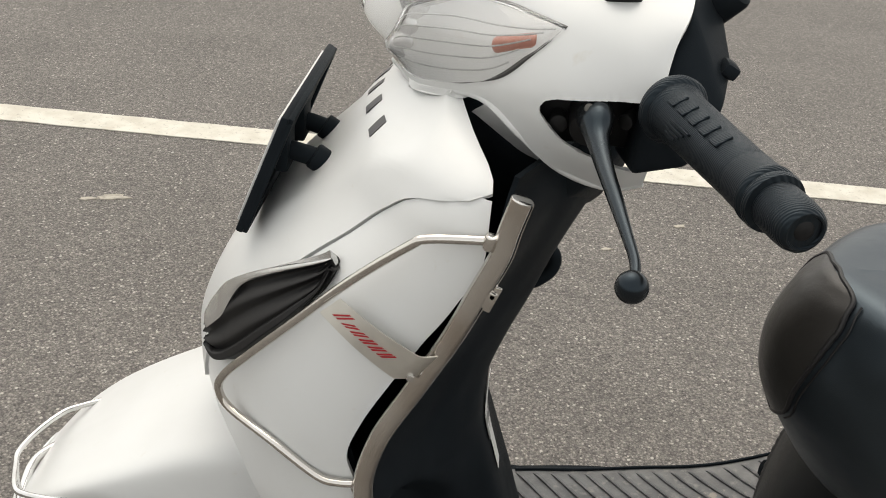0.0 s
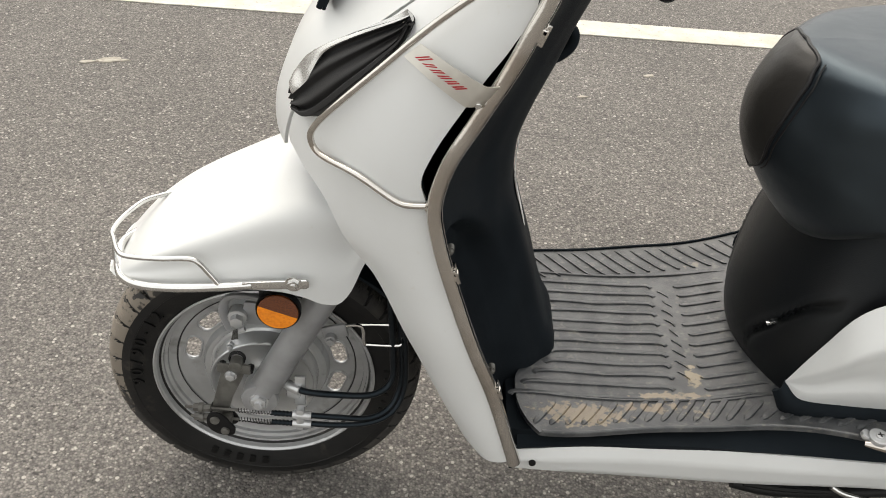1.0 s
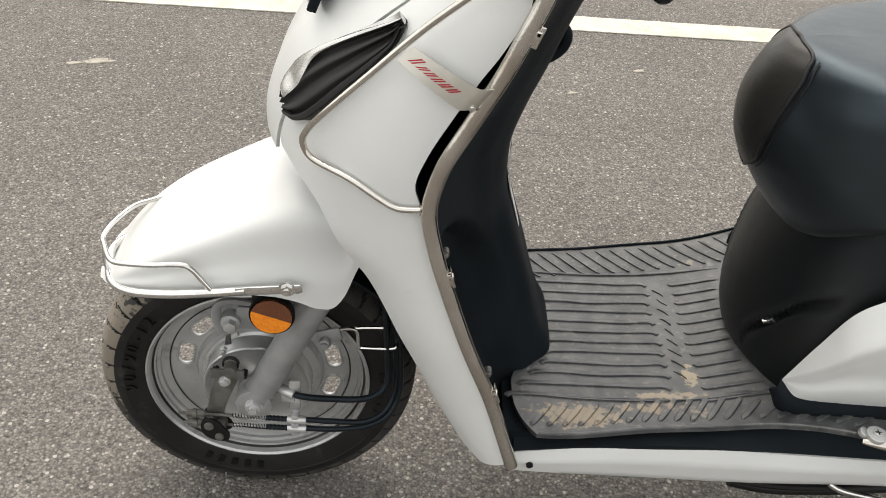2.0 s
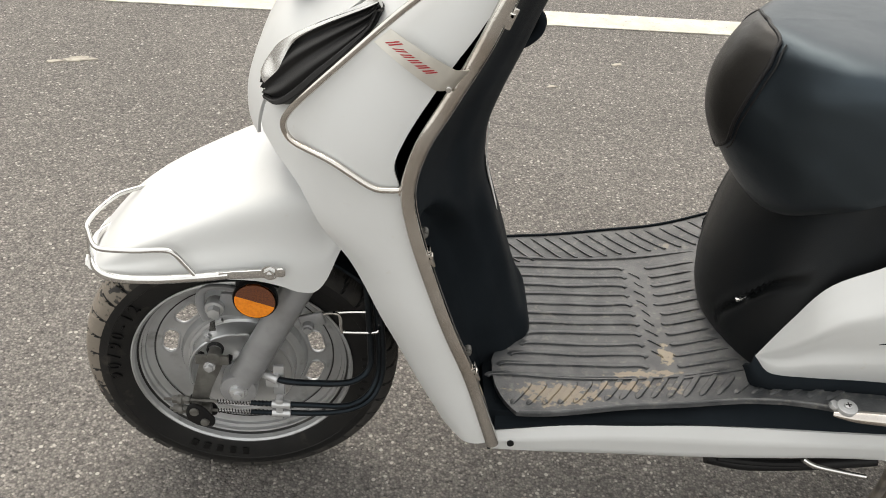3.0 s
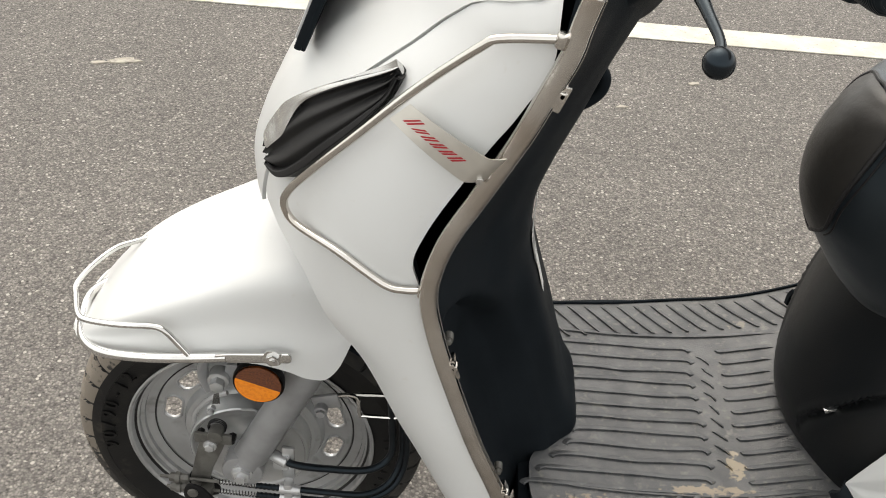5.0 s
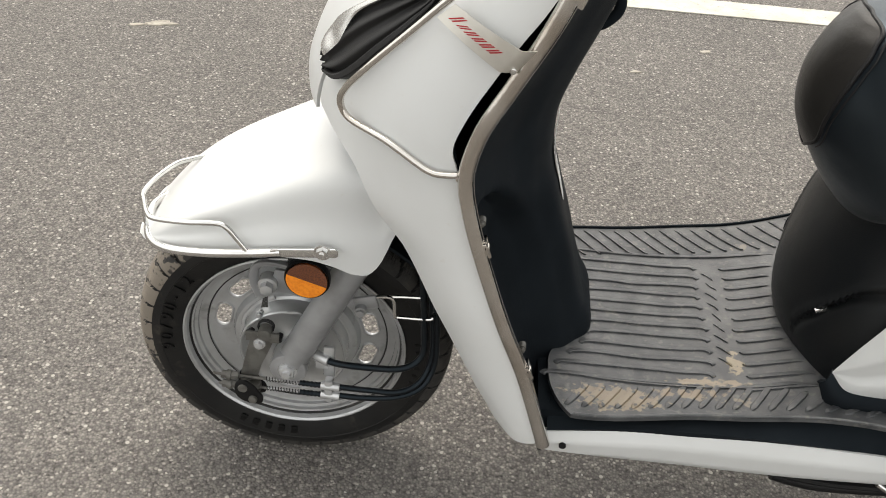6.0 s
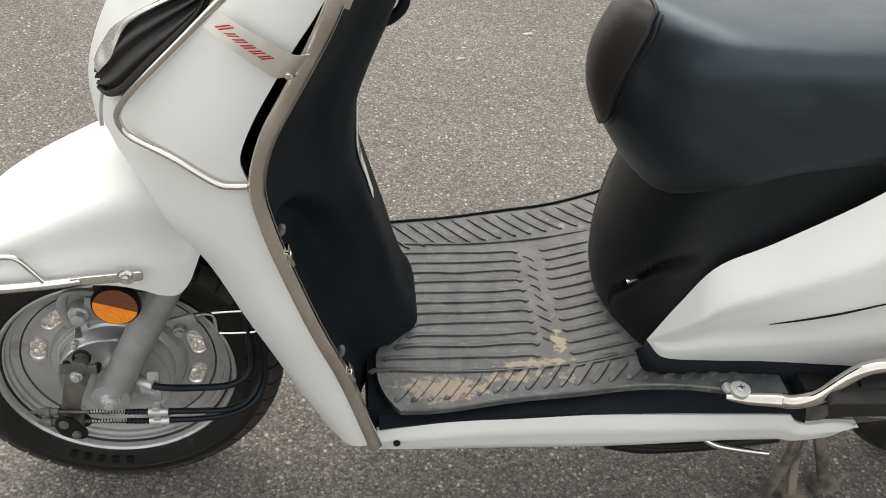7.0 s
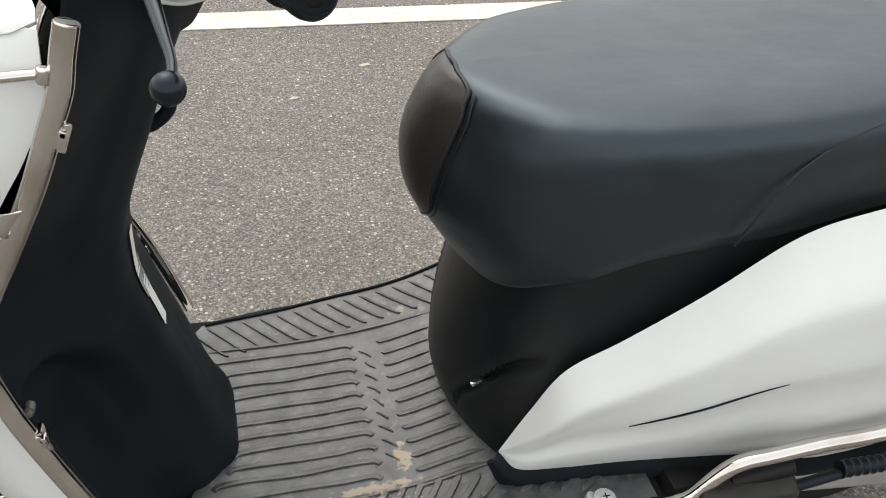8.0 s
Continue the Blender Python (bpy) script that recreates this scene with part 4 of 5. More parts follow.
for side in (1, -1):
    put = (lambda bm: bm) if side == 1 else flipped
    host = guard if side == -1 else bpy.data.objects["leg_guard"]
    plate = part("name_plate", put(sheet(lambda u, v: name_at(u * 1.3, v), 40, 6, 0.0012)), PLATE_STEEL, host, "brushed steel plate with red slanted marks")
    part("rivet", put(rod(name_at(1.25, 0.06, 0.004), name_at(1.25, 0.06, -0.002), 0.0032, 12, bevel=0.001)), CHROME, host)
    part("rivet", put(rod(name_at(1.12, 0.94, 0.004), name_at(1.12, 0.94, -0.002), 0.0032, 12, bevel=0.001)), CHROME, host)
    for k in range(12):
        u, slant = 0.13 + 0.118 * (k // 2) + 0.046 * (k % 2), 0.10
        tall = 0.44 if k < 2 else 0.27

        def mark_at(a, b, u=u, slant=slant, tall=tall):
            return name_at(u + a * 0.027 + (0.5 - b) * slant, 0.66 - tall + b * tall, 0.0014)
        part("mark", put(sheet(mark_at, 3, 5, 0.0006)), RED, plate)

# air vent with chrome surround
vent_u = [(0.596, 0.868), (0.563, 0.858), (0.46, 0.826), (0.385, 0.799), (0.335, 0.776), (0.328, 0.757), (0.345, 0.735)]
vent_l = [(0.603, 0.866), (0.640, 0.838), (0.632, 0.810), (0.605, 0.783), (0.565, 0.754), (0.50, 0.732), (0.405, 0.727)]
vu = [curve_of([k / 6 for k in range(7)], [p[i] for p in vent_u]) for i in (0, 1)]
vl = [curve_of([k / 6 for k in range(7)], [p[i] for p in vent_l]) for i in (0, 1)]


def vent_at(u, v):
    u = lerp(0.05, 1.0, u)
    s, z = lerp(vu[0](u), vl[0](u), v), lerp(vu[1](u), vl[1](u), v)
    f = (v * 2.9 + 0.30 + u * 0.40) % 1.0
    fin = f / 0.6 if f < 0.6 else (1 - f) / 0.4
    fin = fin * fin * (3 - 2 * fin)
    rim = step(0.80, 0.84, v)
    out = lerp(0.0098 + 0.0052 * fin, 0.0155, rim) + 0.004 * step(0.7, 0.9, u) - 0.012 * step(0.93, 1.0, v)
    return shell(-s, z, out)


def trim_at(u, v):
    u = lerp(0.03, 0.90, u)
    w = lerp(0.13, 0.40, step(0.46, 0.74, u))
    k = v * w - 0.03
    s, z = lerp(vu[0](u), vl[0](u), k), lerp(vu[1](u), vl[1](u), k)
    return shell(-s, z, 0.0150 + 0.004 * step(0.7, 0.9, u) + 0.002 * min(1, 5 * min(v, 1 - v)))


VENT = shade("dull_black_vent", (0.007, 0.007, 0.0075), 0.5, spec=0.25, grain=0.1, grain_scale=700)
SILVER = shade("satin_silver_trim", (0.66, 0.66, 0.65), 0.22, 0.9, second=(0.55, 0.55, 0.54), scale=25, rough_var=0.06)
for side in (1, -1):
    put = (lambda bm: bm) if side == 1 else flipped
    vent = part("air_vent", put(sheet(vent_at, 70, 110, 0.004)), VENT, scooter, "black ribbed air vent in a silver surround", 60)
    part("vent_trim", put(sheet(trim_at, 60, 6, 0.007)), SILVER, vent, "satin silver trim")

# lettering on the nose, kept as plain bars
DARK = shade("dark_badge", (0.03, 0.03, 0.032), 0.4)
for k in range(5):
    def bar_at(u, v, k=k):
        s, z = lerp(-0.37, 0.37, (k + 0.15 + 0.30 * u) / 5), lerp(0.933, 0.946, v)
        return shell(s, z, cover_out(s, z) + 0.0058)
    part("badge_bar", sheet(bar_at, 5, 3, 0.0008, flip=False), DARK, scooter, "dark badge letter bar")

# number plate on two arms
up = Vector((0.040, 0, 0.107)).normalized()
face = Matrix((Vector((0, 1, 0)), up, Vector((0, 1, 0)).cross(up))).transposed().to_4x4()
mid = Vector((-0.133, 0.0, 0.884))
number_plate = part("number_plate", join(block(mid, (0.205, 0.118, 0.007), 0.002, face)), BLACK, scooter, "black number plate frame on the nose cover")
part("plate_face", block(mid + (face @ Vector((0, 0, -0.0045))), (0.19, 0.104, 0.003), 0.001, face), WHITE, number_plate, "white plate face")
part("plate_rim", join(*[block(mid + (face @ Vector((a, b, 0.004))), (c, d, 0.006), 0.0015, face) for a, b, c, d in ((0, 0.054, 0.2, 0.01), (0, -0.054, 0.2, 0.01), (-0.097, 0, 0.01, 0.11), (0.097, 0, 0.01, 0.11))]), BLACK, number_plate)
for y in (-0.058, 0.012):
    base = Vector((-0.088 if y < -0.03 else -0.092, y, 0.886))
    part("plate_arm", join(rod(mid + Vector((0.008, y, 0.010)), base, 0.0085, 14, bevel=0.002), rod(base + Vector((-0.010, 0, 0.004)), base + Vector((0.012, 0, -0.010)), 0.012, 16, bevel=0.002), block(mid + Vector((0.010, y, 0.012)), (0.012, 0.030, 0.040), 0.003)), BLACK, number_plate)

# handlebar cover
bar = new("handlebar")
bar.parent = scooter
HC = [
    [(-0.034, 0.0, 0.965), (-0.046, 0.0, 0.99), (-0.045, 0.0, 1.02), (-0.03, 0.0, 1.06), (0.0, 0.0, 1.10)],
    [(-0.020, -0.042, 0.970), (-0.030, -0.043, 0.984), (-0.026, -0.046, 1.012), (-0.008, -0.045, 1.055), (0.015, -0.036, 1.10)],
    [(-0.006, -0.082, 0.974), (0.000, -0.092, 0.986), (0.009, -0.090, 1.045), (0.022, -0.078, 1.075), (0.045, -0.058, 1.10)],
    [(0.051, -0.150, 0.992), (0.054, -0.158, 1.010), (0.056, -0.135, 1.058), (0.065, -0.112, 1.082), (0.080, -0.080, 1.10)],
    [(0.093, -0.172, 0.962), (0.100, -0.197, 1.010), (0.098, -0.175, 1.056), (0.105, -0.140, 1.082), (0.115, -0.09, 1.102)],
    [(0.140, -0.155, 0.937), (0.147, -0.202, 0.985), (0.138, -0.190, 1.046), (0.140, -0.145, 1.080), (0.145, -0.09, 1.102)],
    [(0.170, -0.16, 0.945), (0.164, -0.206, 1.000), (0.168, -0.190, 1.048), (0.180, -0.165, 1.074), (0.188, -0.09, 1.098)],
]


def patch(ctrl, u, v):
    """A smooth surface through a net of points."""
    n, m = len(ctrl) - 1, len(ctrl[0]) - 1

    def spline(pts, w):
        k = min(int(w), len(pts) - 2)
        t = w - k
        a, b, c, d = (Vector(pts[min(max(k + s, 0), len(pts) - 1)]) for s in (-1, 0, 1, 2))
        return 0.5 * ((2 * b) + (c - a) * t + (2 * a - 5 * b + 4 * c - d) * t * t + (3 * b - a - 3 * c + d) * t**3)
    return spline([spline(row, v * m) for row in ctrl], u * n)


def cover_skin(u, v):
    e = 0.045
    a, b = (patch(HC, min(u + e, 1), v) - patch(HC, max(u - e, 0), v)), (patch(HC, u, min(v + e, 1)) - patch(HC, u, max(v - e, 0)))
    return patch(HC, u, v) + a.cross(b).normalized() * 0.004


SLOT = [(0.085, 1.004), (0.092, 0.994), (0.110, 0.979), (0.150, 0.967), (0.20, 0.970), (0.20, 1.022), (0.154, 1.021), (0.110, 1.017), (0.091, 1.013)]
for side in (1, -1):
    put = (lambda bm: bm) if side == 1 else flipped
    bm = holed(cover_skin, 110, 76, [(p.x, p.z) for p in smooth_path([(x, 0, z) for x, z in SLOT], 4, True)], 0.004)
    part("bar_cover", put(bm), WHITE, bar, "white painted handlebar cover", 32)
    part("cover_lip", put(tube([cover_skin(u, 0.0) + Vector((0, 0.002, 0.001)) for u in (0.0, 0.12, 0.24, 0.36, 0.48, 0.60, 0.72, 0.86, 1.0)], 0.0032, 10, 6)), WHITE, bar)
    part("under_flap", put(sheet(lambda u, v: Vector((0.036, -0.106, 0.963)).lerp(Vector((0.093, -0.119, 0.930)), u).lerp(Vector((0.050, -0.136, 0.984)).lerp(Vector((0.103, -0.128, 0.942)), u), v) + Vector((0, -0.006 * math.sin(math.pi * u), 0)), 10, 5, 0.002)), WHITE, bar)


def hull(points, bevel=0.006):
    bm = bmesh.new()
    for p in points:
        bm.verts.new(p)
    bmesh.ops.convex_hull(bm, input=bm.verts)
    bmesh.ops.dissolve_limit(bm, angle_limit=radians(6), verts=bm.verts, edges=bm.edges)
    bmesh.ops.bevel(bm, geom=list(bm.edges), offset=bevel, segments=3, profile=0.5, affect="EDGES", clamp_overlap=True)
    return bm


part("steering_cover", hull([(0.02, -0.10, 0.955), (0.02, 0.10, 0.955), (0.06, -0.125, 0.955), (0.06, 0.125, 0.955), (0.142, -0.125, 0.925), (0.142, 0.125, 0.925), (0.172, -0.05, 0.90), (0.172, 0.05, 0.90), (0.178, -0.08, 0.97), (0.178, 0.08, 0.97), (0.03, -0.10, 0.99), (0.03, 0.10, 0.99), (0.08, -0.10, 0.86), (0.08, 0.10, 0.86), (0.155, -0.03, 0.86), (0.155, 0.03, 0.86)], 0.008), BLACK, bar, "black plastic steering cover")
for side in (1, -1):
    put = (lambda bm: bm) if side == 1 else flipped
    part("switch_housing", put(hull([(0.157, -0.203, 1.020), (0.181, -0.168, 1.074), (0.190, -0.10, 1.098), (0.209, -0.115, 1.072), (0.216, -0.160, 1.040), (0.207, -0.202, 1.022), (0.188, -0.222, 0.985), (0.153, -0.205, 0.967), (0.150, -0.12, 0.95), (0.200, -0.10, 0.97), (0.150, -0.14, 1.06)], 0.005)), BLACK, bar, "black plastic switch housing")
    part("switch_knob", put(block((0.211, -0.172, 1.040), (0.012, 0.018, 0.010), 0.003, Matrix.Rotation(0.5, 4, "Y"))), BLACK, bar)
    part("mirror_nut", put(rod((0.200, -0.115, 1.060), (0.218, -0.128, 1.084), 0.012, 18, bevel=0.005)), BLACK, bar)
    part("lever_perch", put(join(block((0.122, -0.150, 0.998), (0.090, 0.04, 0.055), 0.008), rod((0.122, -0.196, 0.994), (0.122, -0.160, 1.002), 0.015, 18, bevel=0.003), rod((0.100, -0.186, 0.992), (0.100, -0.16, 0.992), 0.007, 14, bevel=0.002), rod((0.145, -0.19, 1.000), (0.156, -0.17, 1.000), 0.006, 12, bevel=0.002))), VENT, bar)
    part("pivot_screw", put(rod((0.1175, -0.207, 1.014), (0.1175, -0.198, 1.008), 0.0036, 14, bevel=0.0012)), RUSTY, bar)
    lever = part("brake_lever", put(tube([(0.122, -0.196, 1.008), (0.1235, -0.208, 1.005), (0.1245, -0.225, 0.999), (0.128, -0.255, 0.993), (0.1335, -0.290, 0.987), (0.1385, -0.322, 0.981), (0.1415, -0.345, 0.977), (0.1405, -0.360, 0.973)], curve_of((0, 0.14, 0.28, 0.43, 0.57, 0.71, 0.86, 1.0), (0.0135, 0.0128, 0.0085, 0.0060, 0.0050, 0.0038, 0.0033, 0.0036)), 14, 8, squash=0.8)), LEVER, bar, "black brake lever")
    part("lever_ball", put(lathe([(0.0095 * math.cos(radians(w)), 0.0095 * math.sin(radians(w))) for w in range(-90, 91, 15)], (0.139, -0.364, 0.9715), 24, "Z", closed=False)), LEVER, lever)
    # rubber grip, turned round its own axis
    a, b = Vector((0.167, -0.226, 1.027)), Vector((0.2115, -0.391, 1.029))
    long = (b - a).length
    prof = [(0.0, 0.0), (0.0200, 0.0), (0.0228, 0.0015), (0.0232, 0.0045), (0.0222, 0.0075), (0.0198, 0.009), (0.0192, 0.0115), (0.0186, 0.013)]
    prof += [(lerp(0.0180, 0.0160, k / 12), lerp(0.014, long * 0.62, k / 12)) for k in range(13)]
    prof += [(0.0158, long * 0.625), (0.0158, long * 0.635), (0.0163, long * 0.64), (0.0164, long * 0.735), (0.0174, long * 0.745), (0.0177, long * 0.758), (0.0168, long * 0.77), (0.0158, long * 0.775), (0.0158, long * 0.785), (0.0172, long * 0.79), (0.0175, long * 0.803), (0.0168, long * 0.818), (0.0136, long * 0.822), (0.0136, long * 0.832), (0.0140, long * 0.838), (0.0140, long * 0.93), (0.0135, long * 0.965), (0.0122, long * 0.99), (0.0104, long), (0.0094, long), (0.0088, long - 0.0016), (0.0, long - 0.0016)]
    bm = lathe(prof, (0, 0, 0), 44, "Z", closed=False)
    m = Matrix.Translation(a) @ (b - a).to_track_quat("Z", "Y").to_matrix().to_4x4()
    grip = part("hand_grip", put(moved(bm, m)), GRIP, bar, "black ribbed rubber hand grip", 40)
    part("bar_end", put(moved(lathe([(0.0, long - 0.0005), (0.004, long - 0.0005), (0.006, long - 0.002)], (0, 0, 0), 20, "Z", closed=False), m)), VENT, grip)
    square = m.to_3x3().to_4x4()
    for k in range(5):
        w, s = radians(122), 0.026 + 0.0150 * k
        r = lerp(0.0180, 0.0160, s / (long * 0.62))
        part("relief_bar", put(block(m @ Vector((r * math.cos(w), r * math.sin(w), s)), (0.0022, 0.0115, 0.0085), 0.0008, square @ Matrix.Rotation(w, 4, "Z"))), GRIP, grip)
        w, s = radians(158 + 10 * k), 0.050 - 0.003 * k
        part("relief_rib", put(block(m @ Vector((r * math.cos(w), r * math.sin(w), s)), (0.0030, 0.0016, 0.026 - 0.004 * k), 0.0006, square @ Matrix.Rotation(w, 4, "Z"))), GRIP, grip)
    # black disc stands in for the dark recess of the mirror hole
    part("mirror_hole", put(rod((0.133, -0.158, 1.071), (0.131, -0.142, 1.085), 0.0145, 24, bevel=0.002)), VENT, bar)


# lamps
def glassy(name, tint=(1, 1, 1), rough=0.04):
    m = bpy.data.materials.new(name)
    m.use_nodes = True
    b = m.node_tree.nodes["Principled BSDF"]
    b.inputs["Base Color"].default_value = (*tint, 1)
    b.inputs["Transmission Weight"].default_value, b.inputs["Roughness"].default_value, b.inputs["IOR"].default_value = 1.0, rough, 1.45
    return m


LENS = glassy("clear_lens")
MIRROR = shade("lamp_reflector", (0.80, 0.81, 0.81), 0.24, 0.45, second=(0.62, 0.63, 0.64), scale=45, spread=(0.35, 0.7), dent=0.2, dent_scale=70)
RIDGE = shade("moulded_lens_ridge", (0.62, 0.63, 0.63), 0.2, second=(0.35, 0.36, 0.36), scale=700, coat=0.5)
LENS_SHADOW = shade("grey_lens_shadow", (0.05, 0.05, 0.05), 0.5)
AMBER_IN = shade("amber_bulb", (0.45, 0.19, 0.14), 0.3)
LB = [(-0.029, -0.045, 0.982), (-0.012, -0.075, 0.980), (0.004, -0.098, 0.984), (0.030, -0.133, 0.996), (0.056, -0.160, 1.012), (0.078, -0.172, 1.034), (0.096, -0.176, 1.054)]
LT = [(-0.030, -0.046, 1.000), (-0.018, -0.066, 1.030), (0.004, -0.090, 1.045), (0.030, -0.112, 1.056), (0.055, -0.137, 1.060), (0.078, -0.160, 1.059), (0.098, -0.176, 1.057)]
lb, lt = smooth_path(LB, 8), smooth_path(LT, 8)


def lens_at(u, v, out=0.0, ribs=0.0):
    k = u * (len(lb) - 1)
    i = min(int(k), len(lb) - 2)
    a, b = lb[i].lerp(lb[i + 1], k - i), lt[i].lerp(lt[i + 1], k - i)
    bow = 0.009 * math.sin(math.pi * v)
    p = a.lerp(b, v)
    way = Vector((-0.55, -0.75, 0.35)).normalized()
    return p + way * (bow * min(1, (1 - u) * 4) + out + ribs * abs(math.sin(math.pi * (p.z - 0.22 * p.x) / 0.0135)))


for side in (1, -1):
    put = (lambda bm: bm) if side == 1 else flipped
    lamp = part("turn_lamp", put(sheet(lambda u, v: lens_at(u, v, 0.001 - 0.016 * math.sin(math.pi * v) ** 0.6 * math.sin(math.pi * u) ** 0.6, 0.0018), 48, 120, 0.002, flip=True)), MIRROR, bar, "clear turn lamp with silver ribbed reflector", 60)
    part("bulb", put(rod(lens_at(0.64, 0.44, -0.007), lens_at(0.86, 0.34, -0.004), 0.0068, 24, bevel=0.004)), AMBER_IN, lamp, "amber bulb cap")
    lens = part("lamp_lens", put(sheet(lambda u, v: lens_at(u, v, 0.0065), 40, 24, 0.002, flip=True)), LENS, lamp, "clear plastic lens")
    lens.visible_shadow = False
    for k in range(5):
        part("lens_ridge", put(tube([lens_at(lerp(0.10, 0.96 - 0.055 * k, i / 14), lerp(0.86 - 0.165 * k, 0.56 - 0.115 * k, i / 14), 0.0070) for i in range(15)], lambda w: 0.00035 + 0.00045 * (int(w * 112) % 2), 6, 8)), RIDGE, lens)
    # dark line drawn for the shadow in the gap round the lens
    part("lens_shadow", put(join(tube([lens_at(i / 20, 1.0, 0.002) for i in range(21)], 0.0017, 8, 2), tube([lens_at(i / 20, 0.0, 0.002) for i in range(21)], lambda w: 0.0014 + 0.0024 * step(0.55, 0.8, w) * step(1.0, 0.9, w), 8, 2))), LENS_SHADOW, lamp)
head = part("headlamp", moved(lathe([(0.0, 0.018)] + [(0.05 * math.cos(radians(w)), 0.018 - 0.018 * math.sin(radians(w)) - 0.0) for w in (70, 45, 20, 0)] + [(0.056, -0.004)], (0, 0, 0), 40, "X", closed=False), pose(-0.018, 0, 1.035, 0, -20, 0)), MIRROR, bar, "clear round headlamp")
bm = lathe([(0.0, -0.050)] + [(0.060 * math.cos(radians(w)), -0.050 * math.sin(radians(w))) for w in (75, 60, 45, 30, 15, 0)], (0, 0, 0), 48, "X", closed=False)
dome_ob = part("headlamp_lens", moved(bm, pose(-0.024, 0, 1.035, 0, -20, 0)), LENS, head, "clear domed lens")
dome_ob.visible_shadow = False
part("headlamp_rim", moved(lathe([(0.0585, -0.004), (0.0615, -0.006), (0.0635, -0.002), (0.0635, 0.004), (0.060, 0.006)], (0, 0, 0), 72, "X"), pose(-0.024, 0, 1.035, 0, -20, 0)), RIDGE, head, "clear ribbed headlamp rim")

# front bumper bar on the mudguard
LOW = [(-0.161, -0.137, 0.494), (-0.200, -0.137, 0.489), (-0.228, -0.136, 0.484), (-0.270, -0.134, 0.475), (-0.325, -0.130, 0.465), (-0.372, -0.119, 0.456), (-0.402, -0.094, 0.446), (-0.420, -0.055, 0.440), (-0.430, 0.0, 0.436)]
LOW += [(x + 0.014, -y * 0.82, z - 0.006) for x, y, z in LOW[-2::-1]]
bumper = part("bumper_bar", tube(LOW[2:-2], 0.0058, 12, 6), CHROME, scooter, "polished steel bumper bar on the mudguard")
HIGH = [(-0.270, -0.134, 0.479), (-0.282, -0.133, 0.495), (-0.293, -0.132, 0.508), (-0.306, -0.130, 0.511), (-0.345, -0.124, 0.503), (-0.385, -0.113, 0.495), (-0.402, -0.098, 0.490), (-0.420, -0.060, 0.482), (-0.429, -0.035, 0.478), (-0.425, 0.000, 0.477), (-0.410, 0.037, 0.478), (-0.392, 0.054, 0.478), (-0.371, 0.068, 0.478), (-0.345, 0.084, 0.474), (-0.318, 0.100, 0.470), (-0.290, 0.108, 0.469), (-0.262, 0.109, 0.470)]
part("bumper_loop", tube(HIGH, 0.0034, 10, 5), CHROME, bumper)
for side in (1, -1):
    put = (lambda bm: bm) if side == 1 else flipped
    part("bumper_end", put(join(prism([(-0.240, 0.4785), (-0.222, 0.4795), (-0.161, 0.4870), (-0.158, 0.4895), (-0.158, 0.4975), (-0.161, 0.5000), (-0.222, 0.4915), (-0.240, 0.4880)], -0.140, -0.136, "xz", 0.001))), CHROME, bumper)
    part("bumper_bolt", put(join(rod((-0.177, -0.146, 0.4935), (-0.177, -0.139, 0.4935), 0.0075, 6, bevel=0.001), rod((-0.177, -0.1415, 0.4935), (-0.177, -0.139, 0.4935), 0.0105, 18), rod((-0.177, -0.149, 0.4935), (-0.177, -0.145, 0.4935), 0.004, 10))), CHROME, bumper)
part("bumper_stay", tube([(-0.418, -0.062, 0.441), (-0.422, -0.060, 0.458), (-0.420, -0.058, 0.481)], 0.003, 8, 4), CHROME, bumper)

# reflector on the fork
AMBER = shade("amber_reflector", (0.95, 0.29, 0.010), 0.25, second=(0.82, 0.22, 0.006), scale=300, coat=0.6, grain=0.25, grain_scale=800)
# the same amber, with the upper half's shade put into its colour
SHADED_AMBER = shade("shaded_amber", (0.16, 0.045, 0.012), 0.25, second=(0.09, 0.025, 0.01), scale=500, coat=0.6, grain=0.3, grain_scale=900)
RC = Vector((-0.201, -0.112, 0.4285))
reflector = part("side_reflector", lathe([(0.0, -0.002), (0.026, -0.002), (0.0285, -0.0045), (0.0295, -0.001), (0.0285, 0.006), (0.0, 0.006)], RC, 44, closed=False), VENT, scooter, "round amber side reflector")
for name, mat, lo, hi in (("lower_half", AMBER, 163, 343), ("upper_half", SHADED_AMBER, -17, 163)):
    pts = [(RC.x + 0.0262 * math.cos(radians(w)), RC.z + 0.0262 * math.sin(radians(w))) for w in np.linspace(lo, hi, 28)]
    part(name, prism(pts, RC.y - 0.0062, RC.y - 0.003), mat, reflector)
part("reflector_stay", join(block((-0.188, -0.103, 0.462), (0.040, 0.006, 0.014), 0.002), block((-0.222, -0.104, 0.440), (0.010, 0.005, 0.030), 0.002)), VENT, scooter)

# front brake: arm, cables, springs
brake = part("brake_arm", join(prism([(-0.289, 0.292), (-0.256, 0.291), (-0.263, 0.271), (-0.277, 0.236), (-0.285, 0.204), (-0.310, 0.204), (-0.303, 0.234), (-0.295, 0.269)], -0.095, -0.090, "xz", 0.0012), rod((-0.270, -0.100, 0.297), (-0.270, -0.084, 0.297), 0.0095, 18, bevel=0.001), prism([(-0.296, 0.284), (-0.250, 0.284), (-0.250, 0.300), (-0.296, 0.300)], -0.098, -0.094, "xz", 0.001)), RUSTY, scooter, "dusty iron brake arm", 30)
IN = Vector((0.003, 0.013, 0.001))
brake.location = IN
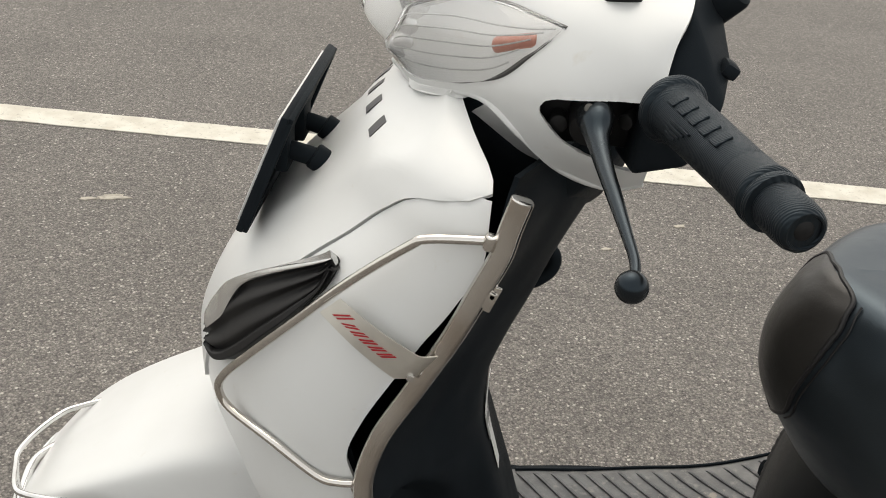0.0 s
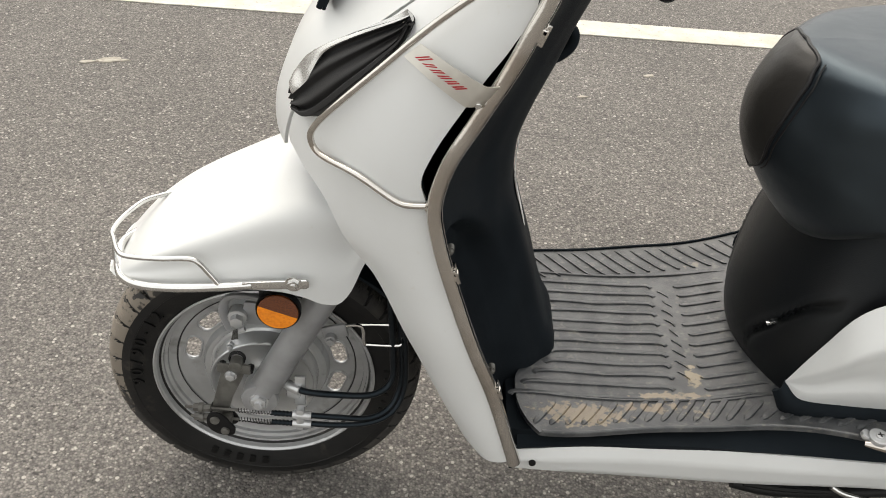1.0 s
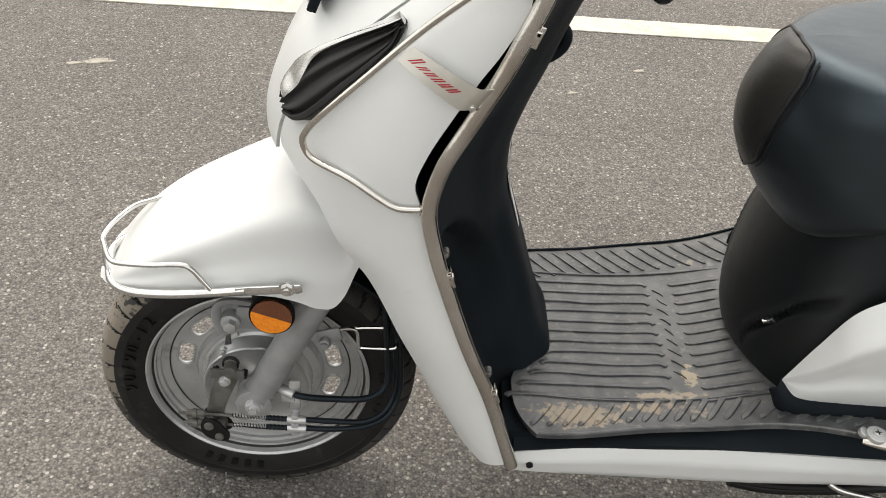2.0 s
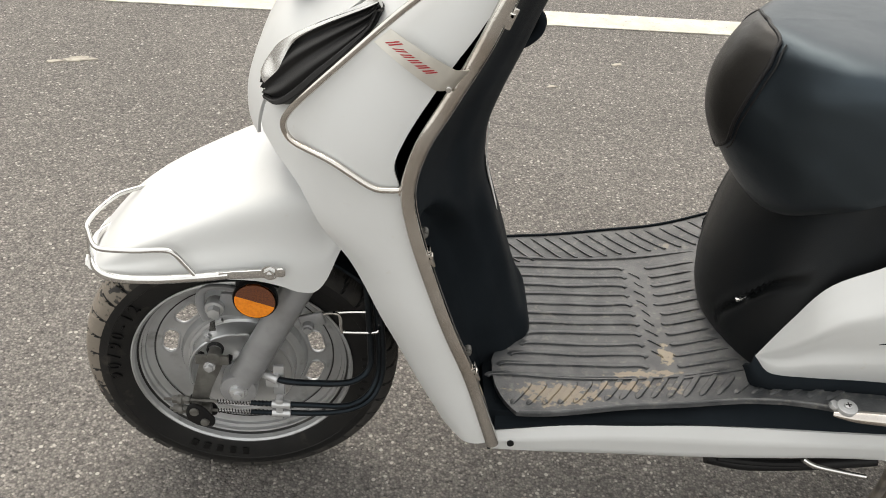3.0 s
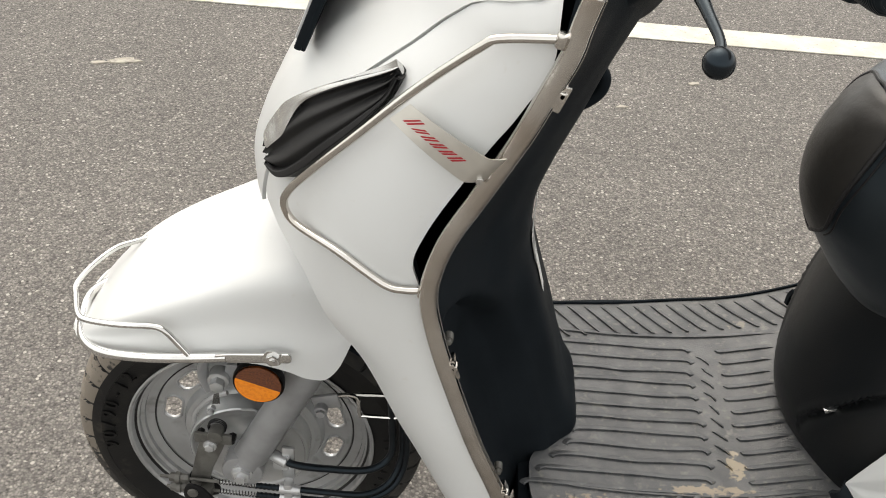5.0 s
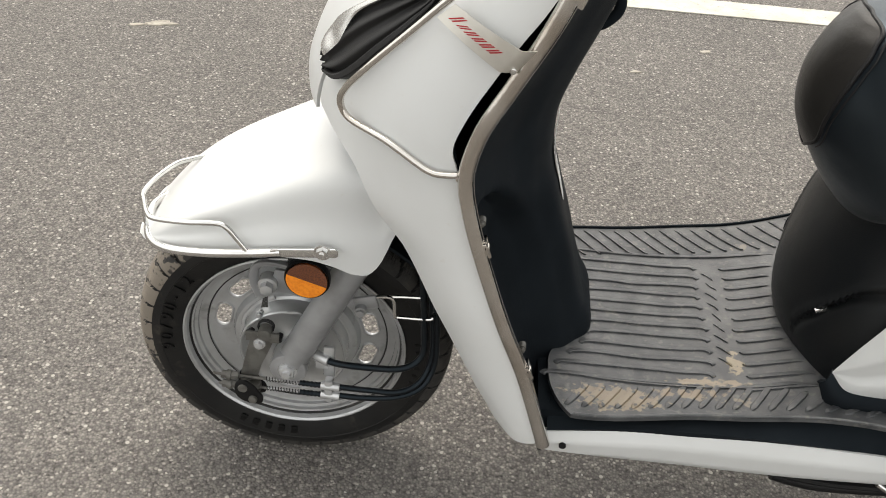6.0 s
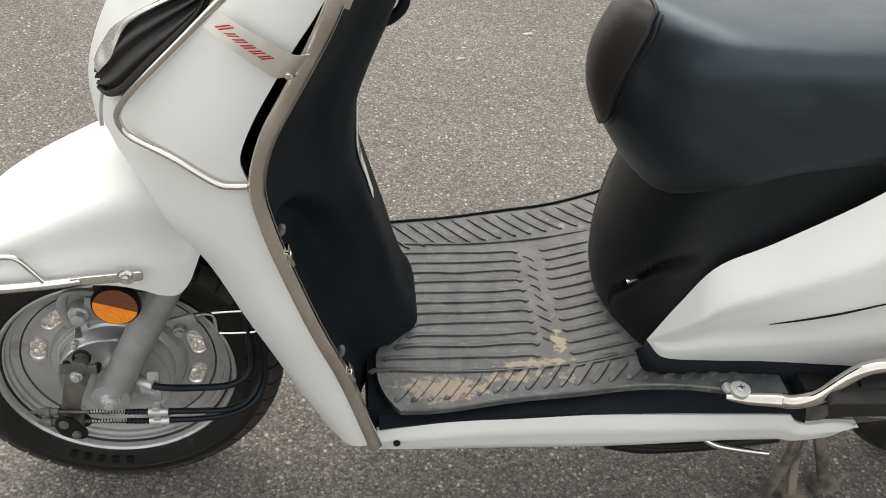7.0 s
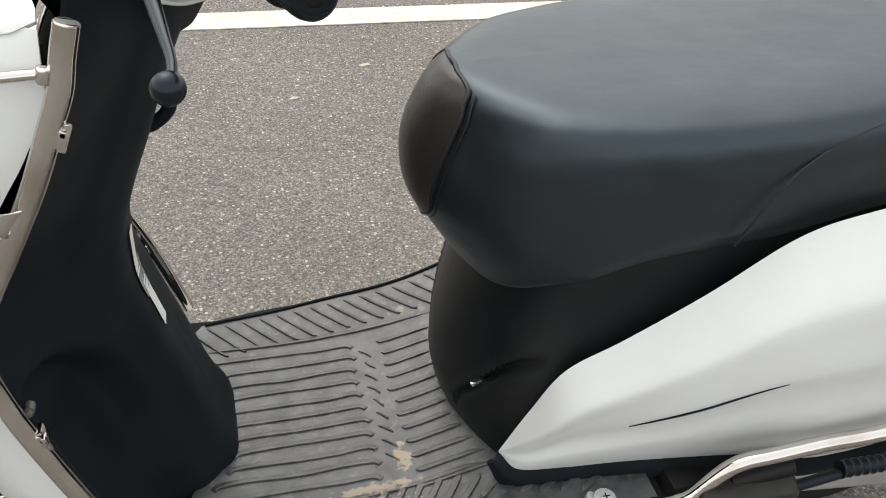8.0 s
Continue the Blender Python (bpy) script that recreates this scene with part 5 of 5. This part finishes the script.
part("arm_bolt", join(rod((-0.277, -0.105, 0.281), (-0.277, -0.092, 0.281), 0.0062, 6, bevel=0.0008), rod((-0.277, -0.1, 0.281), (-0.277, -0.094, 0.281), 0.0085, 18)), CAST, brake)
part("cam_spring", join(*[lathe([(0.0105, y - 0.0010), (0.0118, y), (0.0105, y + 0.0010), (0.0094, y)], (-0.270, 0, 0.302), 28) for y in (-0.088, -0.0855, -0.083)], rod((-0.290, -0.097, 0.292), (-0.290, -0.085, 0.292), 0.005, 6), rod((-0.251, -0.097, 0.289), (-0.251, -0.085, 0.289), 0.005, 6)), VENT, brake)
part("bleed_stud", join(rod((-0.287, -0.058, 0.294), (-0.287, -0.045, 0.292), 0.0042, 10, bevel=0.001), rod((-0.287, -0.053, 0.2935), (-0.287, -0.048, 0.293), 0.0058, 6)), CAST, brake)
# the joint: two dark side plates with pins, and their open middle
for y in (-0.112, -0.090):
    ring = smooth_path([(-0.309, 0, 0.216), (-0.298, 0, 0.220), (-0.286, 0, 0.213), (-0.279, 0, 0.203), (-0.272, 0, 0.192), (-0.275, 0, 0.180), (-0.290, 0, 0.178), (-0.306, 0, 0.186), (-0.312, 0, 0.200)], 4, True)
    part("arm_joint", prism([(p.x, p.z) for p in ring], y - 0.002, y + 0.002, "xz", 0.0008), VENT, brake)
part("joint_pin", join(rod((-0.300, -0.117, 0.207), (-0.300, -0.086, 0.207), 0.0068, 16, bevel=0.0015), rod((-0.286, -0.118, 0.188), (-0.286, -0.086, 0.188), 0.0062, 14, bevel=0.0015), block((-0.289, -0.101, 0.199), (0.022, 0.018, 0.014), 0.003)), RUSTY, brake)
for z, x0 in ((0.216, -0.345), (0.198, -0.338)):
    part("adjuster", join(rod((x0, -0.100, z), (-0.268, -0.100, z), 0.0022, 8), rod((-0.333, -0.100, z), (-0.308, -0.100, z), 0.0058, 6, bevel=0.001), rod((-0.325, -0.100, z), (-0.319, -0.100, z), 0.0075, 12)), RUSTY, brake)
    coil = [(-0.270 + 0.052 * k / 130, -0.100 + 0.0030 * math.cos(k * 0.62), z + 0.0030 * math.sin(k * 0.62)) for k in range(131)]
    part("spring", tube(coil, 0.0006, 5, raw=True), VENT, brake)
    part("cable_core", rod((-0.272, -0.100, z), (-0.200, -0.100, z), 0.0012, 6), CAST, brake)
    part("boot", lathe([(0.0, -0.222)] + [(0.0034 if k % 2 else 0.0045, -0.222 + 0.0028 * k) for k in range(12)] + [(0.0, -0.19)], (0, -0.100, z), 14, "X", closed=False), CABLE, brake)
part("cable_stop", join(block((-0.181, -0.098, 0.208), (0.012, 0.014, 0.040), 0.003), block((-0.183, -0.085, 0.250), (0.016, 0.006, 0.055), 0.002), rod((-0.192, -0.100, 0.216), (-0.165, -0.100, 0.216), 0.0065, 12, bevel=0.001), rod((-0.192, -0.100, 0.199), (-0.165, -0.100, 0.199), 0.0065, 12, bevel=0.001)), CAST, brake)
for pts, r in (([(-0.172, -0.100, 0.217), (-0.130, -0.099, 0.216), (-0.084, -0.095, 0.215), (-0.056, -0.084, 0.227), (-0.043, -0.070, 0.255), (-0.042, -0.060, 0.30), (-0.047, -0.050, 0.373), (-0.052, -0.045, 0.46), (-0.06, -0.04, 0.56)], 0.0042),
               ([(-0.172, -0.100, 0.200), (-0.130, -0.100, 0.201), (-0.084, -0.096, 0.206), (-0.052, -0.086, 0.220), (-0.037, -0.072, 0.250), (-0.036, -0.062, 0.30), (-0.041, -0.052, 0.373), (-0.046, -0.047, 0.46), (-0.055, -0.042, 0.56)], 0.0042),
               ([(-0.200, -0.080, 0.258), (-0.176, -0.094, 0.257), (-0.130, -0.093, 0.254), (-0.080, -0.090, 0.257), (-0.055, -0.078, 0.275), (-0.054, -0.066, 0.32), (-0.059, -0.058, 0.40), (-0.066, -0.052, 0.48), (-0.07, -0.05, 0.56)], 0.0048)):
    part("brake_cable", tube([Vector(p) + IN * step(0.40, 0.25, p[2]) for p in pts], r, 10, 7), CABLE, scooter, "black sheathed control cable")
part("cable_ferrule", join(rod((-0.205, -0.082, 0.258), (-0.182, -0.093, 0.257), 0.0075, 12, bevel=0.001), block((-0.192, -0.086, 0.250), (0.020, 0.012, 0.022), 0.003)), CAST, scooter).location = IN
part("cable_guide", join(tube([(-0.135, -0.066, 0.358), (-0.118, -0.064, 0.370), (-0.097, -0.063, 0.369), (-0.093, -0.062, 0.340), (-0.086, -0.061, 0.337), (-0.050, -0.060, 0.338), (-0.042, -0.059, 0.341), (-0.041, -0.050, 0.347)], 0.0026, 8, 5), tube([(-0.118, -0.064, 0.370), (-0.09, -0.060, 0.372), (-0.058, -0.058, 0.373)], 0.0026, 8, 4)), CHROME, scooter)
part("guide_bracket", join(block((-0.133, -0.066, 0.360), (0.034, 0.006, 0.022), 0.003, Matrix.Rotation(-0.3, 4, "Y")), rod((-0.138, -0.078, 0.352), (-0.138, -0.060, 0.352), 0.008, 16, bevel=0.002), rod((-0.138, -0.082, 0.352), (-0.138, -0.077, 0.352), 0.0055, 6)), FORK, scooter)
# raised webs and bolts on the drum plate
part("drum_web", join(tube([(-0.243, -0.056, 0.313), (-0.226, -0.057, 0.316), (-0.221, -0.057, 0.302), (-0.219, -0.056, 0.270)], 0.0022, 8, 6), tube([(-0.310, -0.040, 0.250), (-0.308, -0.042, 0.285), (-0.288, -0.044, 0.315), (-0.262, -0.046, 0.332)], 0.0032, 8, 6)), CAST, front_wheel)
part("anchor_arm", join(tube([(-0.284, -0.040, 0.330), (-0.292, -0.040, 0.360), (-0.285, -0.040, 0.383), (-0.262, -0.040, 0.388), (-0.225, -0.040, 0.380)], 0.008, 10, 6, squash=0.6), prism([(-0.272, 0.335), (-0.205, 0.335), (-0.205, 0.372), (-0.262, 0.376)], -0.040, -0.034, "xz", 0.002)), FORK, front_wheel, "grey cast anchor arm", 40)
part("drum_bolt", join(rod((-0.272, -0.058, 0.352), (-0.272, -0.03, 0.352), 0.0098, 6, bevel=0.001), rod((-0.272, -0.048, 0.352), (-0.272, -0.03, 0.352), 0.014, 20, bevel=0.002)), CAST, front_wheel)
part("maker_label", prism([(-0.282, 0.312), (-0.272, 0.314), (-0.272, 0.334), (-0.279, 0.330)], -0.0485, -0.0475, "xz"), SILVER, front_wheel)


def letters(text, size, place, along, out, material, parent, name, depth=0.0006):
    """Built-in font, laid flat at place: along is its writing direction, out its facing."""
    c = bpy.data.curves.new(name, "FONT")
    c.body, c.size, c.extrude, c.align_x, c.align_y = text, size, depth, "CENTER", "CENTER"
    tmp = bpy.data.objects.new("tmp", c)
    scene.collection.objects.link(tmp)
    me = bpy.data.meshes.new_from_object(tmp.evaluated_get(bpy.context.evaluated_depsgraph_get()))
    bpy.data.objects.remove(tmp)
    bpy.data.curves.remove(c)
    z = Vector(out).normalized()
    x = Vector(along).normalized()
    me.transform(Matrix.Translation(place) @ Matrix((x, z.cross(x), z)).transposed().to_4x4())
    me.name = name
    me.materials.append(material)
    ob = new(name, me)
    ob.parent = parent
    return ob


LETTER = shade("raised_rubber_letter", (0.005, 0.005, 0.005), 0.4, spec=0.3)
for ch, w in zip("90/90-12", np.linspace(185, 142, 8)):
    w = radians(w)
    rad = Vector((math.cos(w), 0, math.sin(w)))
    letters(ch, 0.026, WC + rad * 0.1845 + Vector((0, -0.0462, 0)), (math.sin(w), 0, -math.cos(w)), (0, -1, 0), LETTER, tyre, "raised_figure", 0.0016)
for w in np.linspace(243, 269, 5):
    rad = Vector((math.cos(radians(w)), 0, math.sin(radians(w))))
    part("raised_bar", block(WC + rad * 0.181 + Vector((0, -0.0440, 0)), (0.010, 0.0016, 0.014), 0.0005, Matrix.Rotation(-radians(w) + math.pi / 2, 4, "Y")), LETTER, tyre)
for k in range(7):
    w = radians(338 + 5 * k)
    rad = Vector((math.cos(w), 0, math.sin(w)))
    part("raised_bar", block(WC + rad * 0.183 + Vector((0, -0.0438, 0)), (0.0055, 0.0014, 0.009), 0.0005, Matrix.Rotation(-w + math.pi / 2, 4, "Y")), LETTER, tyre)

# far-side sticker, hook on the column
STICK = shade("white_sticker", (0.7, 0.7, 0.68), 0.5)
GREYST = shade("grey_sticker", (0.12, 0.12, 0.12), 0.5, second=(0.3, 0.3, 0.3), scale=200)


def column_patch(z0, z1, u0, u1):
    v0, v1 = (z0 - 0.30) / 0.655, (z1 - 0.30) / 0.655

    def f(u, v):
        p = Vector(inner_at(lerp(u0, u1, u), lerp(v0, v1, v)))
        return p + Vector((0.0058, -0.003, 0))
    return sheet(f, 5, 10, 0.0006, flip=True)


sticker = part("sticker", column_patch(0.600, 0.655, 0.440, 0.470), STICK, scooter, "white warning sticker")
part("sticker_text", column_patch(0.575, 0.615, 0.440, 0.486), GREYST, sticker)
part("sticker", column_patch(0.535, 0.590, 0.450, 0.482), STICK, scooter, "white warning sticker")
part("bag_hook", tube([(0.102, -0.012, 0.80), (0.120, -0.012, 0.800), (0.130, -0.012, 0.790), (0.128, -0.012, 0.774), (0.114, -0.012, 0.760), (0.100, -0.012, 0.757)], 0.0065, 12, 6), BLACK, scooter, "black plastic bag hook")

# rear end seen past the mat
part("mat_bolt", join(rod((0.541, -0.238, 0.404), (0.541, -0.2385, 0.4105), 0.0125, 28, bevel=0.001), rod((0.541, -0.2385, 0.409), (0.541, -0.239, 0.4135), 0.0052, 16, bevel=0.001), rod((0.527, -0.232, 0.402), (0.529, -0.233, 0.408), 0.007, 18, bevel=0.001)), CAST, scooter, "cross-head bolt with a steel washer")
part("bolt_cross", join(block((0.541, -0.239, 0.4136), (0.008, 0.0014, 0.0008), 0), block((0.541, -0.239, 0.4137), (0.0014, 0.008, 0.0008), 0)), VENT, scooter)
part("side_guard", tube([(0.588, -0.254, 0.406), (0.600, -0.257, 0.407), (0.614, -0.260, 0.413), (0.628, -0.264, 0.426), (0.652, -0.268, 0.462), (0.670, -0.270, 0.476), (0.700, -0.272, 0.482), (0.76, -0.272, 0.489), (0.83, -0.275, 0.497), (1.00, -0.27, 0.515)], 0.0088, 16, 8), STEEL, scooter, "polished steel guard pipe along the side")
part("pipe_flat", tube([(0.600, -0.257, 0.407), (0.585, -0.2535, 0.4055), (0.565, -0.250, 0.4035), (0.545, -0.247, 0.402), (0.524, -0.243, 0.401)], curve_of((0, 0.3, 0.7, 1), (0.0088, 0.0085, 0.0070, 0.0030)), 14, 6, squash=0.6), STEEL, scooter, "flattened end of the steel guard pipe")
part("foot_rest", hull([(0.619, -0.289, 0.439), (0.734, -0.290, 0.437), (0.747, -0.283, 0.424), (0.730, -0.289, 0.412), (0.629, -0.289, 0.412), (0.650, -0.245, 0.438), (0.745, -0.245, 0.449), (0.650, -0.245, 0.405), (0.745, -0.245, 0.41)], 0.004), GREYBLACK, scooter, "folded black rubber foot rest")
part("rest_hinge", join(rod((0.668, -0.262, 0.436), (0.740, -0.262, 0.449), 0.0115, 16, bevel=0.003), block((0.640, -0.22, 0.400), (0.045, 0.05, 0.03), 0.004)), VENT, scooter)
part("engine_underside", hull([(0.44, -0.112, 0.192), (0.60, -0.118, 0.182), (0.80, -0.11, 0.21), (1.05, -0.10, 0.22), (1.05, 0.20, 0.20), (0.44, 0.12, 0.19), (0.42, -0.10, 0.28), (1.05, -0.12, 0.32), (1.05, 0.20, 0.32), (0.42, 0.12, 0.28)], 0.012), RUSTY, scooter, "dirty dark engine underside")
part("tail_end", hull([(1.095, -0.17, 0.50), (1.095, 0.17, 0.50), (1.095, -0.155, 0.77), (1.095, 0.155, 0.77), (1.18, -0.08, 0.60), (1.18, 0.08, 0.60), (1.17, -0.08, 0.75), (1.17, 0.08, 0.75)], 0.02), WHITE, scooter, "white painted tail end")
part("under_cable", join(tube([(0.445, -0.122, 0.185), (0.50, -0.124, 0.176), (0.56, -0.124, 0.178), (0.62, -0.122, 0.182), (0.70, -0.118, 0.19)], 0.009, 10, 6), tube([(0.46, -0.126, 0.190), (0.52, -0.128, 0.186), (0.60, -0.126, 0.186)], 0.006, 8, 6)), VENT, scooter)
part("rear_cable", tube([(0.745, -0.272, 0.424), (0.80, -0.27, 0.432), (0.87, -0.265, 0.436), (0.98, -0.25, 0.44)], 0.0065, 10, 6), CABLE, scooter)
part("cable_boot", lathe([(0.0, 0.80)] + [(0.0085 if k % 2 else 0.0105, 0.80 + 0.005 * k) for k in range(20)] + [(0.0, 0.90)], (0, -0.268, 0.436), 16, "X", closed=False), CABLE, scooter)
part("engine_cover", hull([(0.74, -0.19, 0.30), (0.80, -0.21, 0.40), (1.05, -0.21, 0.42), (1.05, -0.20, 0.28), (0.80, -0.10, 0.28), (0.80, -0.10, 0.40), (1.05, -0.10, 0.42), (1.05, -0.10, 0.28)], 0.015), CAST, scooter, "grey cast engine cover")
# unseen rear wheel, added to complete the scooter and darken the road below
RW = Vector((1.065, 0.03, 0.215))
added_rear_wheel = new("added_rear_wheel")
added_rear_wheel.parent = scooter
part("tyre", lathe([(0.132, -0.030), (0.150, -0.042), (0.180, -0.047), (0.200, -0.042), (0.211, -0.028), (0.215, 0.0), (0.211, 0.028), (0.200, 0.042), (0.180, 0.047), (0.150, 0.042), (0.132, 0.030)], RW, 96), TYRE, added_rear_wheel, "black rubber rear tyre, added unseen", 30)
part("rim", lathe([(0.0, -0.030), (0.060, -0.030), (0.075, -0.012), (0.120, -0.012), (0.130, -0.032), (0.140, -0.038), (0.140, 0.038), (0.130, 0.032), (0.120, 0.012), (0.06, 0.03), (0.0, 0.03)], RW, 72, closed=False), RIM, added_rear_wheel, "silver painted pressed steel rear rim, added unseen", 30)
part("frame_tube", tube([(0.47, -0.09, 0.242), (0.52, -0.095, 0.235), (0.62, -0.10, 0.225), (0.74, -0.10, 0.23), (0.90, -0.10, 0.26)], 0.016, 12, 6), RUSTY, scooter)
part("under_tray", block((0.42, 0, 0.283), (0.56, 0.24, 0.02), 0.005), GREYBLACK, scooter)
part("frame_lug", join(block((0.490, -0.105, 0.195), (0.020, 0.02, 0.05), 0.004, Matrix.Rotation(0.5, 4, "Y")), block((0.525, -0.105, 0.205), (0.05, 0.03, 0.03), 0.006)), RUSTY, scooter)
part("side_rod", tube([(0.585, -0.128, 0.196), (0.605, -0.132, 0.187), (0.65, -0.132, 0.176), (0.687, -0.130, 0.167)], 0.0045, 10, 5), CHROME, scooter)
stand = part("centre_stand", join(tube([(0.745, -0.085, 0.235), (0.748, -0.095, 0.17), (0.750, -0.092, 0.10), (0.745, -0.085, 0.025)], curve_of((0, 0.5, 1), (0.012, 0.013, 0.016)), 14, 6, squash=0.6), tube([(0.755, -0.075, 0.225), (0.765, -0.075, 0.15), (0.776, -0.078, 0.08), (0.786, -0.085, 0.025)], 0.012, 12, 5, squash=0.6), tube([(0.77, -0.075, 0.225), (0.795, -0.075, 0.15), (0.825, -0.070, 0.08), (0.850, -0.060, 0.02)], 0.012, 12, 5, squash=0.7), tube([(0.735, 0.085, 0.225), (0.730, 0.110, 0.16), (0.720, 0.140, 0.09), (0.705, 0.160, 0.020)], 0.016, 12, 5, squash=0.7), rod((0.75, -0.10, 0.222), (0.75, 0.10, 0.222), 0.015, 14)), DUSTSTAND, scooter, "mud-caked steel centre stand")
part("stand_foot", hull([(0.712, -0.100, 0.004), (0.752, -0.092, 0.004), (0.755, -0.072, 0.004), (0.720, -0.076, 0.004), (0.715, -0.100, 0.035), (0.748, -0.094, 0.065), (0.752, -0.076, 0.045)], 0.005), DUSTSTAND, stand)
for x, y in ((0.788, -0.085), (0.853, -0.060), (0.702, 0.165)):
    part("stand_foot", block((x, y, 0.012), (0.045, 0.036, 0.024), 0.007, Matrix.Rotation(0.15, 4, "Z")), DUSTSTAND, stand)


# small marks: sill hole, glint in the slot under the seat
part("sill_hole", rod((0.137, -0.2215, 0.299), (0.137, -0.214, 0.299), 0.0045, 14), VENT, scooter)


# silver piece added to stand for the white glint in the slot
scrap = under_at(0.5 - 0.5 * 0.153, (0.457 - 0.33) / 0.43) - Vector((0.004, 0.004, 0))
part("slot_glint", block(scrap, (0.014, 0.006, 0.004), 0.0005, Matrix.Rotation(-0.5, 4, "Y")), SILVER, scooter, "small silver piece for the white glint in the slot")

rng = random.Random(5)
# paint flecks and stones on the road
FLECK = shade("pale_paint_fleck", (0.40, 0.37, 0.31), 0.8, second=(0.28, 0.26, 0.22), scale=80)


def fleck(x, y, r, turn, mat, label):
    bm = bmesh.new()
    ring = []
    for k in range(16):
        w = 2 * math.pi * k / 16
        rr = r * (0.8 + 0.7 * noise.noise((math.cos(w) * 2 + x * 9, math.sin(w) * 2, y * 7)))
        dx, dy = 1.9 * rr * math.cos(w), 0.8 * rr * math.sin(w)
        ring.append(bm.verts.new((dx * math.cos(turn) - dy * math.sin(turn), dx * math.sin(turn) + dy * math.cos(turn), 0.003)))
    low = [bm.verts.new((v.co.x * 1.05, v.co.y * 1.05, 0.0)) for v in ring]
    bm.faces.new(ring)
    for k in range(16):
        bm.faces.new([ring[k], low[k], low[(k + 1) % 16], ring[(k + 1) % 16]])
    ob = new("paint_fleck", mesh_of("paint_fleck", bm, mat))
    ob.location = (x, y, 0)
    return tagged(ob, label, "paint fleck", "paint flecks on the road")


fleck(-0.945, 2.364, 0.022, 0.15, FLECK, "cream paint fleck lying flat on asphalt")
fleck(-1.01, 2.34, 0.012, 0.3, FLECK, "small cream paint fleck on grey asphalt")
fleck(0.414, 2.386, 0.011, 0.0, FLECK, "small round pale fleck on grey asphalt")
fleck(0.640, 2.575, 0.012, 0.4, FLECK, "small round pale fleck on grey asphalt")
CHIP = shade("stone_chip", (0.42, 0.40, 0.37), 0.8, second=(0.24, 0.23, 0.21), scale=3.0)
bm = bmesh.new()
for k in range(900):
    x, y = rng.uniform(-1.6, 1.6), rng.uniform(0.5, 2.85)
    r = rng.uniform(0.0016, 0.0036)
    if rng.random() < 0.05:
        r *= 1.6
    tip = [bm.verts.new((x + r * rng.uniform(0.6, 1.2) * math.cos(w), y + r * rng.uniform(0.6, 1.2) * math.sin(w), 0.0004)) for w in (0, 1.2, 2.4, 3.7, 5.0)]
    top = bm.verts.new((x, y, r * 0.7))
    for i in range(5):
        bm.faces.new([tip[i], tip[(i + 1) % 5], top])
chips = new("stone_chips", mesh_of("stone_chips", bm, CHIP))
tagged(chips, "loose pale stone chips scattered on asphalt", "stone chips", kind="stuff")
